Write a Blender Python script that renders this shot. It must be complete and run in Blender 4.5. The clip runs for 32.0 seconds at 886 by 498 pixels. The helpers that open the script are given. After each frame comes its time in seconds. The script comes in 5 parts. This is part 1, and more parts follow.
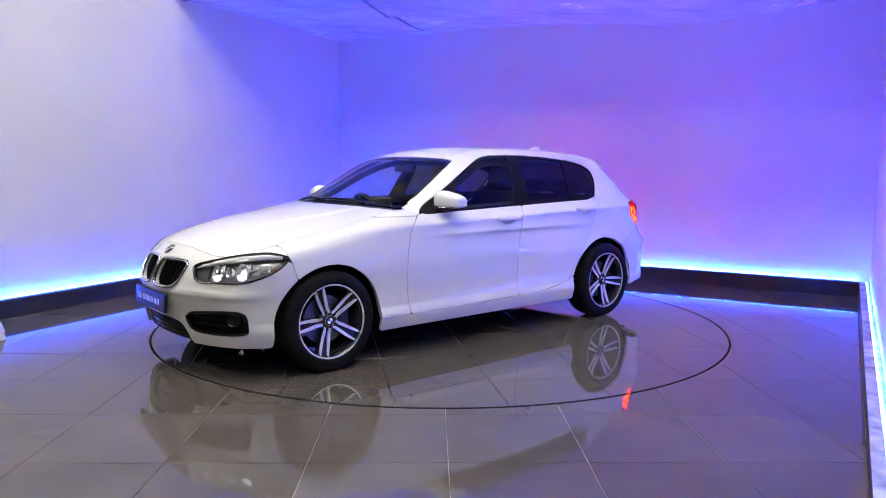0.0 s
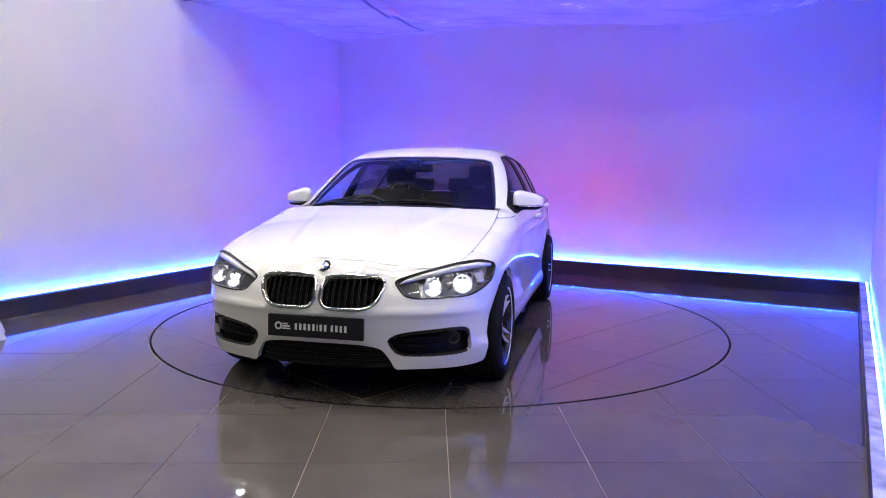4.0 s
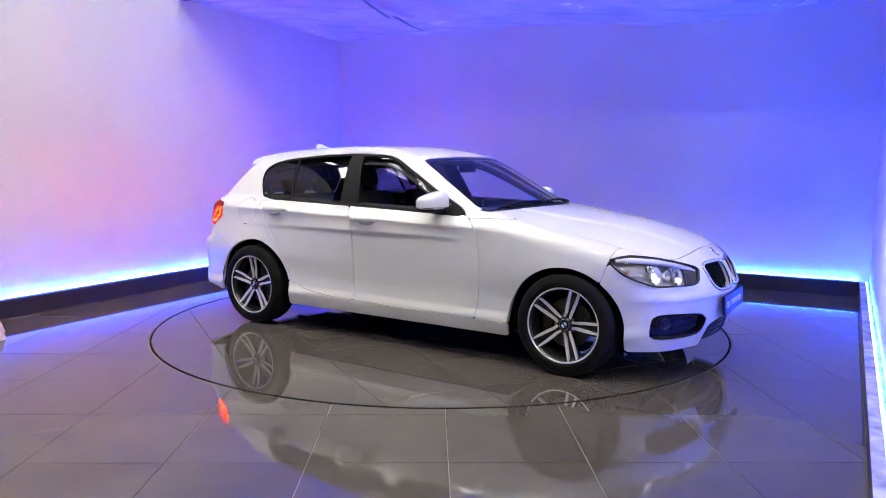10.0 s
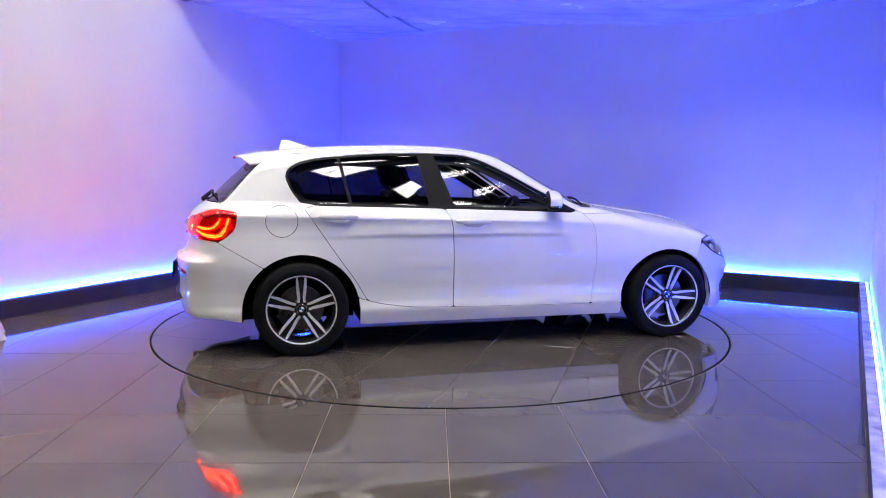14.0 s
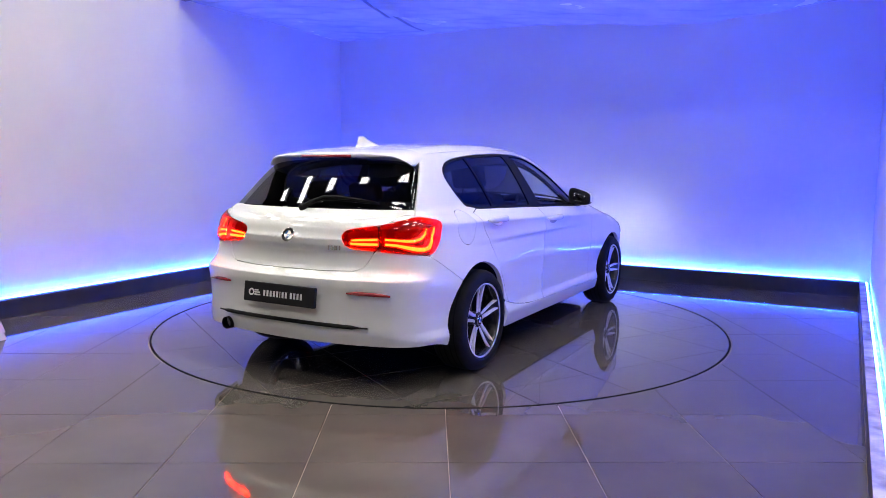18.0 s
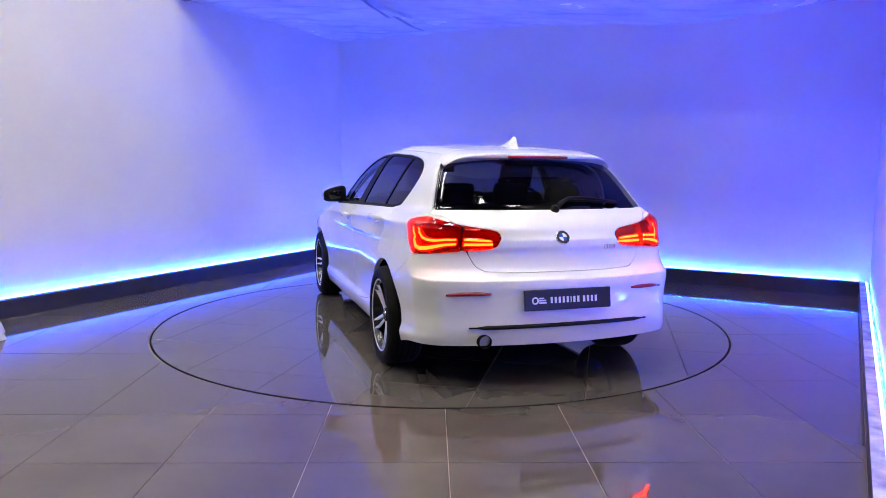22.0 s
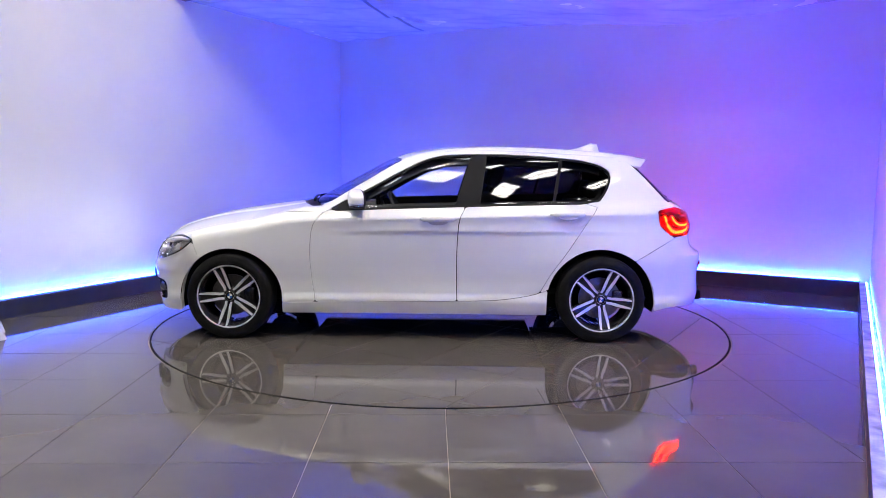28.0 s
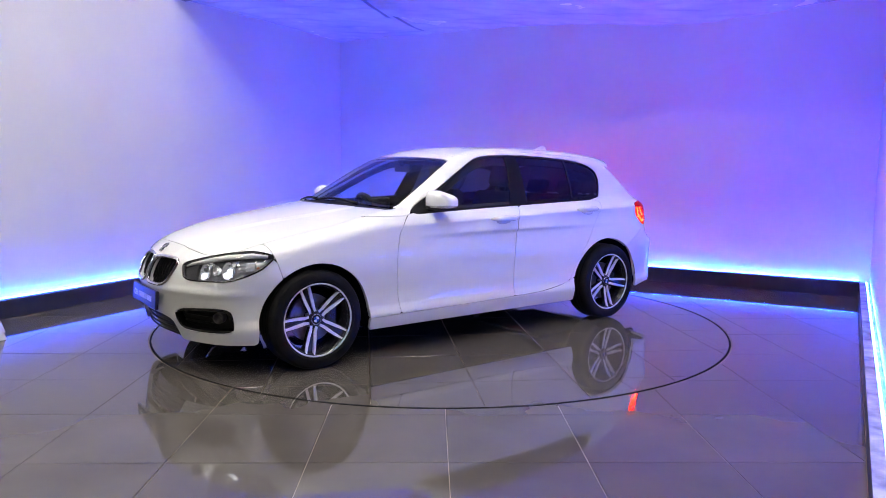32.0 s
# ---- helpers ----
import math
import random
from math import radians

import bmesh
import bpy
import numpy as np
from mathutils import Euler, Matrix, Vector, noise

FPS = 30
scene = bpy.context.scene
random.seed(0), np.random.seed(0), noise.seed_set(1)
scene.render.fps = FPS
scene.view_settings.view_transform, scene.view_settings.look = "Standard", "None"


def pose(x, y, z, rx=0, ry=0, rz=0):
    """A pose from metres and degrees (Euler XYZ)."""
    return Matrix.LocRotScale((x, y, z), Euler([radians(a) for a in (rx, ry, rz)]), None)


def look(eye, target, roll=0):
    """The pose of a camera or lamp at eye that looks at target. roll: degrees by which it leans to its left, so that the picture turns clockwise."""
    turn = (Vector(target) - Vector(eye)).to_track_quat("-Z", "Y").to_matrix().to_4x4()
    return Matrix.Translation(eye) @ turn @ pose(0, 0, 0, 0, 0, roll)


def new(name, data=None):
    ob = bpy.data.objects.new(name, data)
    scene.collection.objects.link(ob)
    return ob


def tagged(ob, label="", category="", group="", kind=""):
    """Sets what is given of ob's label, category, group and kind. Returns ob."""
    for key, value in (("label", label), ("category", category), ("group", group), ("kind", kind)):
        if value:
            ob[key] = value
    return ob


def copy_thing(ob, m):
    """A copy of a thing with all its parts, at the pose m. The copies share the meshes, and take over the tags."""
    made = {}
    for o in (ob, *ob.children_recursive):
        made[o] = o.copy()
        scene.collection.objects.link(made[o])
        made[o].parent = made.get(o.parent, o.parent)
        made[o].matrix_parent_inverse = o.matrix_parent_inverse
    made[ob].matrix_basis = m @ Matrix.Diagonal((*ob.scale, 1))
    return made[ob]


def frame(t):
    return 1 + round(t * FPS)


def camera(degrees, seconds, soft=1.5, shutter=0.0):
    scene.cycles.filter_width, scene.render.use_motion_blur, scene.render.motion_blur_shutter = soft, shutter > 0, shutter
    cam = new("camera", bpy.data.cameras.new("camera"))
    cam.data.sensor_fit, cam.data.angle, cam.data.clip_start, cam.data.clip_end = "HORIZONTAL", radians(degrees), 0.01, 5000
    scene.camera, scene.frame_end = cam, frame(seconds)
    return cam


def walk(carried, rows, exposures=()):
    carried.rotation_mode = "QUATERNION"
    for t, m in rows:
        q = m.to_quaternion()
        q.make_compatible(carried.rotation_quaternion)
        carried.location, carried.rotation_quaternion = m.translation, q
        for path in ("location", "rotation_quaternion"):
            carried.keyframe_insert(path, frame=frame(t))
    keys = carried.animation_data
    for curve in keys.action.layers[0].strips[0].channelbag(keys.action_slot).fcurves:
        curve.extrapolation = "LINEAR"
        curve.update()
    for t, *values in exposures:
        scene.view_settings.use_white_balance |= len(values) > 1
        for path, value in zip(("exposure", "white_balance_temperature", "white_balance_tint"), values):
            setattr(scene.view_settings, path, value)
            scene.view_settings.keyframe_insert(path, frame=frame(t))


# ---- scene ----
# Turntable centre is the origin, z = 0 the floor, the camera stands south of it.
cam = camera(63.0, 32.0, soft=0.9)
EYE = (0.0, -5.909, 1.252)
AIM = (0.0027, -4.909, 1.252 - math.tan(radians(6.426)))
walk(cam, [(0.0, look(EYE, AIM, 0.35)), (32.0, look(EYE, AIM, 0.35))])

# Heading of the turntable, degrees, second by second.
HEADINGS = [(0.0, -140.0), (0.5, -138.9), (1.0, -136.5), (1.5, -132.5), (2.0, -127.1), (3.0, -115.6), (6.0, -80.3),
            (9.0, -45.0), (13.0, 1.8), (17.0, 48.3), (20.5, 89.9), (23.0, 119.5), (25.0, 143.2), (28.0, 178.4),
            (29.0, 190.0), (30.0, 201.2), (30.5, 206.4), (31.0, 210.9), (31.5, 214.2), (32.0, 216.6)]

scene.view_settings.exposure = 0.0
world = bpy.data.worlds.new("world")
scene.world = world
world.use_nodes = True
world.node_tree.nodes["Background"].inputs[0].default_value = (0.02, 0.02, 0.025, 1)
world.node_tree.nodes["Background"].inputs[1].default_value = 0.2
LED_BLUE = (0.009, 0.053, 1.0)
LED_POWER = 560.0
PANEL_POWER = 33.5


def mat(name, color=(0.8, 0.8, 0.8), rough=0.5, metal=0.0, coat=0.0, spec=0.5, emit=None, power=0.0):
    m = bpy.data.materials.new(name)
    m.use_nodes = True
    b = m.node_tree.nodes["Principled BSDF"]
    b.inputs["Base Color"].default_value = (*color, 1)
    b.inputs["Roughness"].default_value = rough
    b.inputs["Metallic"].default_value = metal
    b.inputs["Coat Weight"].default_value = coat
    b.inputs["Coat Roughness"].default_value = 0.03
    b.inputs["Specular IOR Level"].default_value = spec
    if emit:
        b.inputs["Emission Color"].default_value = (*emit, 1)
        b.inputs["Emission Strength"].default_value = power
    return m


def vary(m, lo, hi, scale, detail=4.0, rough=None, bump=0.0, bump_scale=None, rand=0.0):
    """Mottle a material's colour between lo and hi by noise in object space, with optional roughness and fine relief."""
    nt = m.node_tree
    b = nt.nodes["Principled BSDF"]
    co = nt.nodes.new("ShaderNodeTexCoord")
    no = nt.nodes.new("ShaderNodeTexNoise")
    no.inputs["Scale"].default_value = scale
    no.inputs["Detail"].default_value = detail
    nt.links.new(co.outputs["Object"], no.inputs["Vector"])
    ra = nt.nodes.new("ShaderNodeValToRGB")
    ra.color_ramp.elements[0].position, ra.color_ramp.elements[1].position = 0.3, 0.7
    ra.color_ramp.elements[0].color, ra.color_ramp.elements[1].color = (*lo, 1), (*hi, 1)
    nt.links.new(no.outputs["Fac"], ra.inputs["Fac"])
    out = ra.outputs["Color"]
    if rand:
        oi = nt.nodes.new("ShaderNodeObjectInfo")
        mr = nt.nodes.new("ShaderNodeMapRange")
        mr.inputs["To Min"].default_value, mr.inputs["To Max"].default_value = 1 - rand, 1 + rand
        nt.links.new(oi.outputs["Random"], mr.inputs["Value"])
        mx = nt.nodes.new("ShaderNodeVectorMath")
        mx.operation = "SCALE"
        nt.links.new(out, mx.inputs[0])
        nt.links.new(mr.outputs["Result"], mx.inputs["Scale"])
        out = mx.outputs["Vector"]
    nt.links.new(out, b.inputs["Base Color"])
    if rough:
        rr = nt.nodes.new("ShaderNodeMapRange")
        rr.inputs["To Min"].default_value, rr.inputs["To Max"].default_value = rough
        nt.links.new(no.outputs["Fac"], rr.inputs["Value"])
        nt.links.new(rr.outputs["Result"], b.inputs["Roughness"])
    if bump:
        n2 = nt.nodes.new("ShaderNodeTexNoise")
        n2.inputs["Scale"].default_value = bump_scale or scale * 8
        n2.inputs["Detail"].default_value = 5
        nt.links.new(co.outputs["Object"], n2.inputs["Vector"])
        bu = nt.nodes.new("ShaderNodeBump")
        bu.inputs["Strength"].default_value = bump
        bu.inputs["Distance"].default_value = 0.01
        nt.links.new(n2.outputs["Fac"], bu.inputs["Height"])
        nt.links.new(bu.outputs["Normal"], b.inputs["Normal"])
    return m


def glass(name, tint, gloss=1.0):
    """Thin pane: tinted see-through with a mirror sheen that grows at grazing angles."""
    m = bpy.data.materials.new(name)
    m.use_nodes = True
    nt = m.node_tree
    nt.nodes.clear()
    out = nt.nodes.new("ShaderNodeOutputMaterial")
    tr = nt.nodes.new("ShaderNodeBsdfTransparent")
    tr.inputs[0].default_value = (*tint, 1)
    gl = nt.nodes.new("ShaderNodeBsdfGlossy")
    gl.inputs["Roughness"].default_value = 0.01
    fr = nt.nodes.new("ShaderNodeLayerWeight")
    fr.inputs["Blend"].default_value = 0.5
    po = nt.nodes.new("ShaderNodeMath")
    po.operation = "POWER"
    po.inputs[1].default_value = 5.0
    nt.links.new(fr.outputs["Facing"], po.inputs[0])
    mx = nt.nodes.new("ShaderNodeMixShader")
    sc = nt.nodes.new("ShaderNodeMath")
    sc.operation = "MULTIPLY_ADD"
    sc.inputs[1].default_value = 0.9 * gloss
    sc.inputs[2].default_value = 0.05 * gloss
    nt.links.new(po.outputs[0], sc.inputs[0])
    nt.links.new(sc.outputs[0], mx.inputs[0])
    nt.links.new(tr.outputs[0], mx.inputs[1])
    nt.links.new(gl.outputs[0], mx.inputs[2])
    nt.links.new(mx.outputs[0], out.inputs[0])
    return m


M = {}
M["wall"] = vary(mat("wall_paint", rough=0.55), (0.74, 0.74, 0.73), (0.80, 0.80, 0.79), 1.2, bump=0.12, bump_scale=60)
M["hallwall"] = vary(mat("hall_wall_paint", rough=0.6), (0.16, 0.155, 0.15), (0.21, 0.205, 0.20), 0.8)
M["hallceil"] = vary(mat("hall_ceiling_paint", rough=0.7), (0.09, 0.09, 0.09), (0.13, 0.13, 0.13), 0.8)
M["tile"] = vary(mat("floor_tile", rough=0.12, spec=0.6), (0.086, 0.076, 0.068), (0.108, 0.096, 0.085), 2.2, detail=8, rough=(0.03, 0.06), rand=0.06)
M["disc_tile"] = vary(mat("turntable_tile", rough=0.12, spec=0.6), (0.086, 0.076, 0.068), (0.108, 0.096, 0.085), 2.2, detail=8, rough=(0.03, 0.06), rand=0.06)
M["grout"] = vary(mat("grout", rough=0.85), (0.18, 0.15, 0.12), (0.50, 0.42, 0.33), 3)
M["disc_grout"] = vary(mat("turntable_grout", rough=0.8), (0.03, 0.028, 0.026), (0.09, 0.08, 0.07), 6)
M["skirt"] = vary(mat("skirting_board", rough=0.35), (0.022, 0.022, 0.027), (0.036, 0.036, 0.042), 5)
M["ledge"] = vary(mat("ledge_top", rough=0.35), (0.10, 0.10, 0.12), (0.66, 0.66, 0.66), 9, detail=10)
# Darkened copy for the left and back runs, so no lit line shows there.
M["ledge_unlit"] = vary(mat("unlit_ledge_top", rough=0.4), (0.024, 0.024, 0.028), (0.05, 0.05, 0.055), 6)
M["led"] = mat("led_strip", (0.1, 0.1, 0.1), emit=LED_BLUE, power=LED_POWER)
M["panel_light"] = mat("light_panel", (0.9, 0.9, 0.9), emit=(1.0, 0.95, 0.87), power=PANEL_POWER)
M["frame_white"] = mat("white_metal_frame", (0.75, 0.75, 0.75), rough=0.4)
M["black"] = mat("black_plastic", (0.006, 0.006, 0.007), rough=0.5, spec=0.12)
M["gap"] = mat("black_gap", (0.005, 0.005, 0.005), rough=0.8, spec=0.08)
M["paint"] = mat("white_car_paint", (0.80, 0.81, 0.79), rough=0.5, coat=1.0, spec=0.2)
M["rubber"] = vary(mat("tyre_rubber", rough=0.75, spec=0.14), (0.006, 0.006, 0.006), (0.012, 0.012, 0.012), 14, bump=0.2, bump_scale=120)
M["glass_clear"] = glass("windscreen_glass", (0.80, 0.85, 0.85), 1.0)
M["glass_side"] = glass("side_glass", (0.76, 0.80, 0.83), 0.8)
M["glass_dark"] = glass("privacy_glass", (0.15, 0.155, 0.17), 0.9)
M["lens"] = glass("lamp_lens", (0.92, 0.93, 0.95), 1.0)
M["gloss_black"] = mat("gloss_black", (0.008, 0.008, 0.009), rough=0.12, coat=0.6)
M["mesh_black"] = mat("grille_black", (0.006, 0.006, 0.006), rough=0.5, spec=0.2)
M["slat_black"] = mat("slat_black", (0.004, 0.004, 0.004), rough=0.4, spec=0.15)
M["chrome"] = mat("chrome", (0.82, 0.82, 0.84), rough=0.07, metal=1.0)
M["silver"] = vary(mat("machined_alloy", rough=0.34, metal=0.25), (0.74, 0.74, 0.75), (0.83, 0.83, 0.84), 40)
M["rim_dark"] = mat("dark_alloy", (0.018, 0.018, 0.021), rough=0.25, coat=0.5)
M["disc_steel"] = vary(mat("brake_steel", rough=0.4, metal=1.0), (0.10, 0.095, 0.09), (0.17, 0.165, 0.16), 30)
M["tail_red"] = mat("red_lamp_plastic", (0.22, 0.012, 0.012), rough=0.25, coat=0.5)
M["tail_lens"] = glass("red_lens", (0.92, 0.075, 0.045), 1.0)
M["tail_bar"] = mat("lit_tail_light", (0.5, 0.02, 0.01), emit=(1.0, 0.066, 0.008), power=145.0)
M["tail_side"] = mat("lit_tail_light_corner", (0.5, 0.02, 0.01), emit=(1.0, 0.022, 0.003), power=370.0)
M["tail_halo"] = mat("glowing_red_lens", (0.5, 0.02, 0.01), rough=0.2, emit=(1.0, 0.10, 0.05), power=1.0)
M["reflector_red"] = mat("red_reflector", (0.28, 0.006, 0.012), rough=0.2, coat=0.6)
M["lamp_white"] = mat("lit_headlamp", (0.9, 0.9, 0.9), emit=(0.84, 0.88, 1.0), power=2.6)
M["lamp_inner"] = mat("headlamp_housing", (0.68, 0.68, 0.70), rough=0.22, metal=0.6)
M["beam"] = mat("headlamp_filament", (0.9, 0.9, 0.9), emit=(0.92, 0.95, 1.0), power=4200.0)
M["beam"].cycles.emission_sampling = "FRONT"
M["lamp_shade"] = mat("headlamp_shade", (0.05, 0.05, 0.055), rough=0.35)
M["amber"] = mat("amber_reflector", (0.22, 0.06, 0.02), rough=0.3)
M["badge_blue"] = mat("badge_blue", (0.02, 0.09, 0.32), rough=0.2, coat=0.5)
M["badge_white"] = mat("badge_white", (0.75, 0.75, 0.76), rough=0.25, coat=0.5)
M["plate"] = mat("dark_plate", (0.014, 0.014, 0.017), rough=0.38, spec=0.3)
M["plate_mark"] = mat("pale_plate_marks", (0.72, 0.72, 0.72), rough=0.5)
M["seat"] = vary(mat("dark_seat_cloth", rough=0.9), (0.012, 0.012, 0.013), (0.026, 0.025, 0.026), 60)
M["dash"] = mat("dashboard_plastic", (0.014, 0.014, 0.015), rough=0.6)
M["headlining"] = mat("grey_headlining", (0.09, 0.09, 0.09), rough=0.9)
M["cloth"] = vary(mat("white_cloth", rough=0.9), (0.62, 0.60, 0.60), (0.76, 0.74, 0.74), 9)


def mesh_ob(name, bm, material, parent=None, smooth=False):
    me = bpy.data.meshes.new(name)
    bm.to_mesh(me)
    bm.free()
    if material:
        me.materials.append(material)
    if smooth:
        me.shade_smooth()
    ob = new(name, me)
    ob.parent = parent
    return ob


def part(name, bm, material, parent, label="", smooth=False):
    """One mesh object under a thing or a part."""
    ob = mesh_ob(name, bm, material, parent, smooth)
    if label:
        ob["label"] = label
    return ob


def empty(name, m=None):
    ob = new(name)
    ob.empty_display_size = 0.1
    if m is not None:
        ob.matrix_basis = m
    return ob


def box(bm, lo, hi, bevel=0.0, m=None):
    """A box between two corners, optionally bevelled and posed."""
    c = [(a + b) / 2 for a, b in zip(lo, hi)]
    s = [abs(b - a) for a, b in zip(lo, hi)]
    mm = Matrix.Translation(c) @ Matrix.Diagonal((*s, 1))
    vs = bmesh.ops.create_cube(bm, size=1, matrix=mm)["verts"]
    if bevel:
        es = {e for v in vs for e in v.link_edges}
        vs = list({v for f in bmesh.ops.bevel(bm, geom=list(es), offset=bevel, segments=2, affect="EDGES", profile=0.5)["faces"] for v in f.verts} | {v for v in vs if v.is_valid})
    if m is not None:
        bmesh.ops.transform(bm, matrix=m, verts=vs)
    return vs


def prism(bm, pts, z0, z1):
    """An upright prism over a plan polygon."""
    lo = [bm.verts.new((x, y, z0)) for x, y in pts]
    hi = [bm.verts.new((x, y, z1)) for x, y in pts]
    n = len(pts)
    bm.faces.new(lo[::-1])
    bm.faces.new(hi)
    for i in range(n):
        bm.faces.new((lo[i], lo[(i + 1) % n], hi[(i + 1) % n], hi[i]))
    bmesh.ops.recalc_face_normals(bm, faces=bm.faces)


def simple(name, pts, z0, z1, material, label="", category="", kind="structure"):
    bm = bmesh.new()
    prism(bm, pts, z0, z1)
    return tagged(mesh_ob(name, bm, material), label, category, kind=kind)


V2 = lambda x, y: Vector((x, y))
# Front edges of the skirting: left run, back run, right run.
CORNER_L, CORNER_R = V2(-1.39, 4.32), V2(4.13, 1.13)
LD, BD, RD = V2(0.4425, 0.8968), (CORNER_R - CORNER_L).normalized(), V2(0.492, 0.8704)
LN, BN, RN = V2(LD.y, -LD.x), V2(BD.y, -BD.x), V2(-RD.y, RD.x)
LEDGE, SKIRT_H, CEIL = 0.085, 0.15, 2.96


def meet(p, d, q, e):
    """Where the line p + s d meets the line q + t e."""
    s = ((q.x - p.x) * e.y - (q.y - p.y) * e.x) / (d.x * e.y - d.y * e.x)
    return p + d * s


def corners(off):
    """The two back corners of the room, off metres behind the skirting's front edge."""
    a = meet(CORNER_L - LN * off, LD, CORNER_L - BN * off, BD)
    b = meet(CORNER_R - RN * off, RD, CORNER_R - BN * off, BD)
    return a, b


A0, B0 = corners(LEDGE)
A1, B1 = corners(LEDGE + 0.2)
L_END, R_END = -5.5, -5.75
HALL_H = 5.2
wl0, wl1 = CORNER_L - LN * LEDGE + LD * L_END, CORNER_L - LN * (LEDGE + 0.2) + LD * L_END
wr0, wr1 = CORNER_R - RN * LEDGE + RD * R_END, CORNER_R - RN * (LEDGE + 0.2) + RD * R_END
simple("wall_left", [A0, A1, wl1, wl0], 0, 3.06, M["wall"], "smooth white painted wall washed with blue light", "wall")
simple("wall_back", [A0, B0, B1, A1], 0, HALL_H, M["wall"], "smooth white painted wall washed with blue light", "wall")
simple("wall_right", [B0, wr0, wr1, B1], 0, 3.06, M["wall"], "smooth white painted wall washed with blue light", "wall")
# The dim hall round the bay and behind the camera.
H0, H1, H2, H3 = -10.0, 9.0, -15.0, 7.0
for side, q in (("west", (H0 - 0.2, H2, H0, H3)), ("east", (H1, H2, H1 + 0.2, H3)), ("south", (H0, H2, H1, H2 + 0.2)), ("north", (H0, H3 - 0.2, H1, H3))):
    simple("wall_hall_" + side, [V2(q[0], q[1]), V2(q[2], q[1]), V2(q[2], q[3]), V2(q[0], q[3])], 0, HALL_H, M["hallwall"], "plain grey wall of the dim hall", "wall")

# Skirting boards with a ledge, and the light strips lying on it against the wall.
a_s, b_s = corners(0.0)
e_l, e_r = -5.3, -5.72


def skirting(name, p, q, n):
    bm = bmesh.new()
    u = (q - p).normalized()
    prism(bm, [p, q, q - n * (LEDGE - 0.002), p - n * (LEDGE - 0.002)], 0, SKIRT_H - 0.012)
    ob = tagged(mesh_ob(name, bm, M["skirt"]), "tall dark grey skirting board along the wall", "skirting", kind="structure")
    bm = bmesh.new()
    prism(bm, [p + n * 0.002, q + n * 0.002, q - n * (LEDGE - 0.002), p - n * (LEDGE - 0.002)], SKIRT_H - 0.0118, SKIRT_H)
    part("ledge_cap", bm, M["ledge"] if name.endswith("right") else M["ledge_unlit"], ob, "scuffed pale ledge on top" if name.endswith("right") else "ledge on top, coloured dark so the strip leaves it unlit")
    return ob


def strip(name, p, q, n):
    bm = bmesh.new()
    d0, d1, z = 0.052, 0.062, SKIRT_H + 0.0005
    prism(bm, [p - n * d0, q - n * d0, q - n * d1, p - n * d1], z + 0.004, z + 0.011)
    ob = tagged(mesh_ob(name, bm, M["led"]), "glowing blue light strip lying on the skirting ledge", "light strip", kind="structure")
    bm = bmesh.new()
    prism(bm, [p - n * (d0 - 0.001), q - n * (d0 - 0.001), q - n * (d1 + 0.001), p - n * (d1 + 0.001)], z, z + 0.0035)
    part("backing", bm, M["frame_white"], ob)
    # Low lip, added to hold the strip's light off the floor.
    bm = bmesh.new()
    prism(bm, [p - n * (d0 - 0.005), q - n * (d0 - 0.005), q - n * (d0 - 0.0025), p - n * (d0 - 0.0025)], z, z + 0.0095)
    part("light_block_lip", bm, M["frame_white"], ob, "low lip added to hold the strip's light off the floor")


runs = [("left", CORNER_L + LD * e_l, a_s, LN), ("back", a_s, b_s, BN), ("right", b_s, CORNER_R + RD * e_r, RN)]
for side, p, q, n in runs:
    u = (q - p).normalized()
    skirting("skirting_" + side, p + u * (0.0 if side == "left" else 0.001), q - u * (0.001 if side != "right" else 0.0), n)
    strip("led_strip_" + side, p + u * (0.01 if side != "left" else 0), q - u * (0.01 if side != "right" else 0), n)

# Low ceiling over the turntable bay, sagging and wrinkled; its front edge stops over the left wall 3 m from the corner.
EDGE_L = CORNER_L - LN * LEDGE + LD * -2.87
EDGE_R = meet(EDGE_L, BD, CORNER_R - RN * LEDGE, RD)
def sheet_ceiling():
    bm = bmesh.new()
    nu, nv = 110, 60
    rows = []
    for j in range(nv + 1):
        v = j / nv
        p, q = EDGE_L.lerp(A0, v), EDGE_R.lerp(B0, v)
        row = []
        for i in range(nu + 1):
            u = i / nu
            w = p.lerp(q, u)
            sag = -0.16 * math.exp(-((u - 0.72) / 0.24) ** 2) * (0.35 + 0.65 * v) + 0.06 * max(0, 0.15 - u) * v
            rip = 0.035 * noise.noise(Vector((w.x * 0.9, w.y * 0.9, 0))) + 0.018 * noise.noise(Vector((w.x * 2.5 + 7, w.y * 4.5, 3))) + 0.009 * noise.noise(Vector((w.x * 5 + 3, w.y * 9, 1)))
            row.append(bm.verts.new((w.x, w.y, CEIL + sag + rip * (1 if 0.02 < u else 0.3) + 0.02)))
        rows.append(row)
    for j in range(nv):
        for i in range(nu):
            bm.faces.new((rows[j][i], rows[j + 1][i], rows[j + 1][i + 1], rows[j][i + 1]))
    return tagged(mesh_ob("ceiling", bm, M["sheet"], smooth=True), "low ceiling of wrinkled pale plastic sheeting", "ceiling", kind="structure")


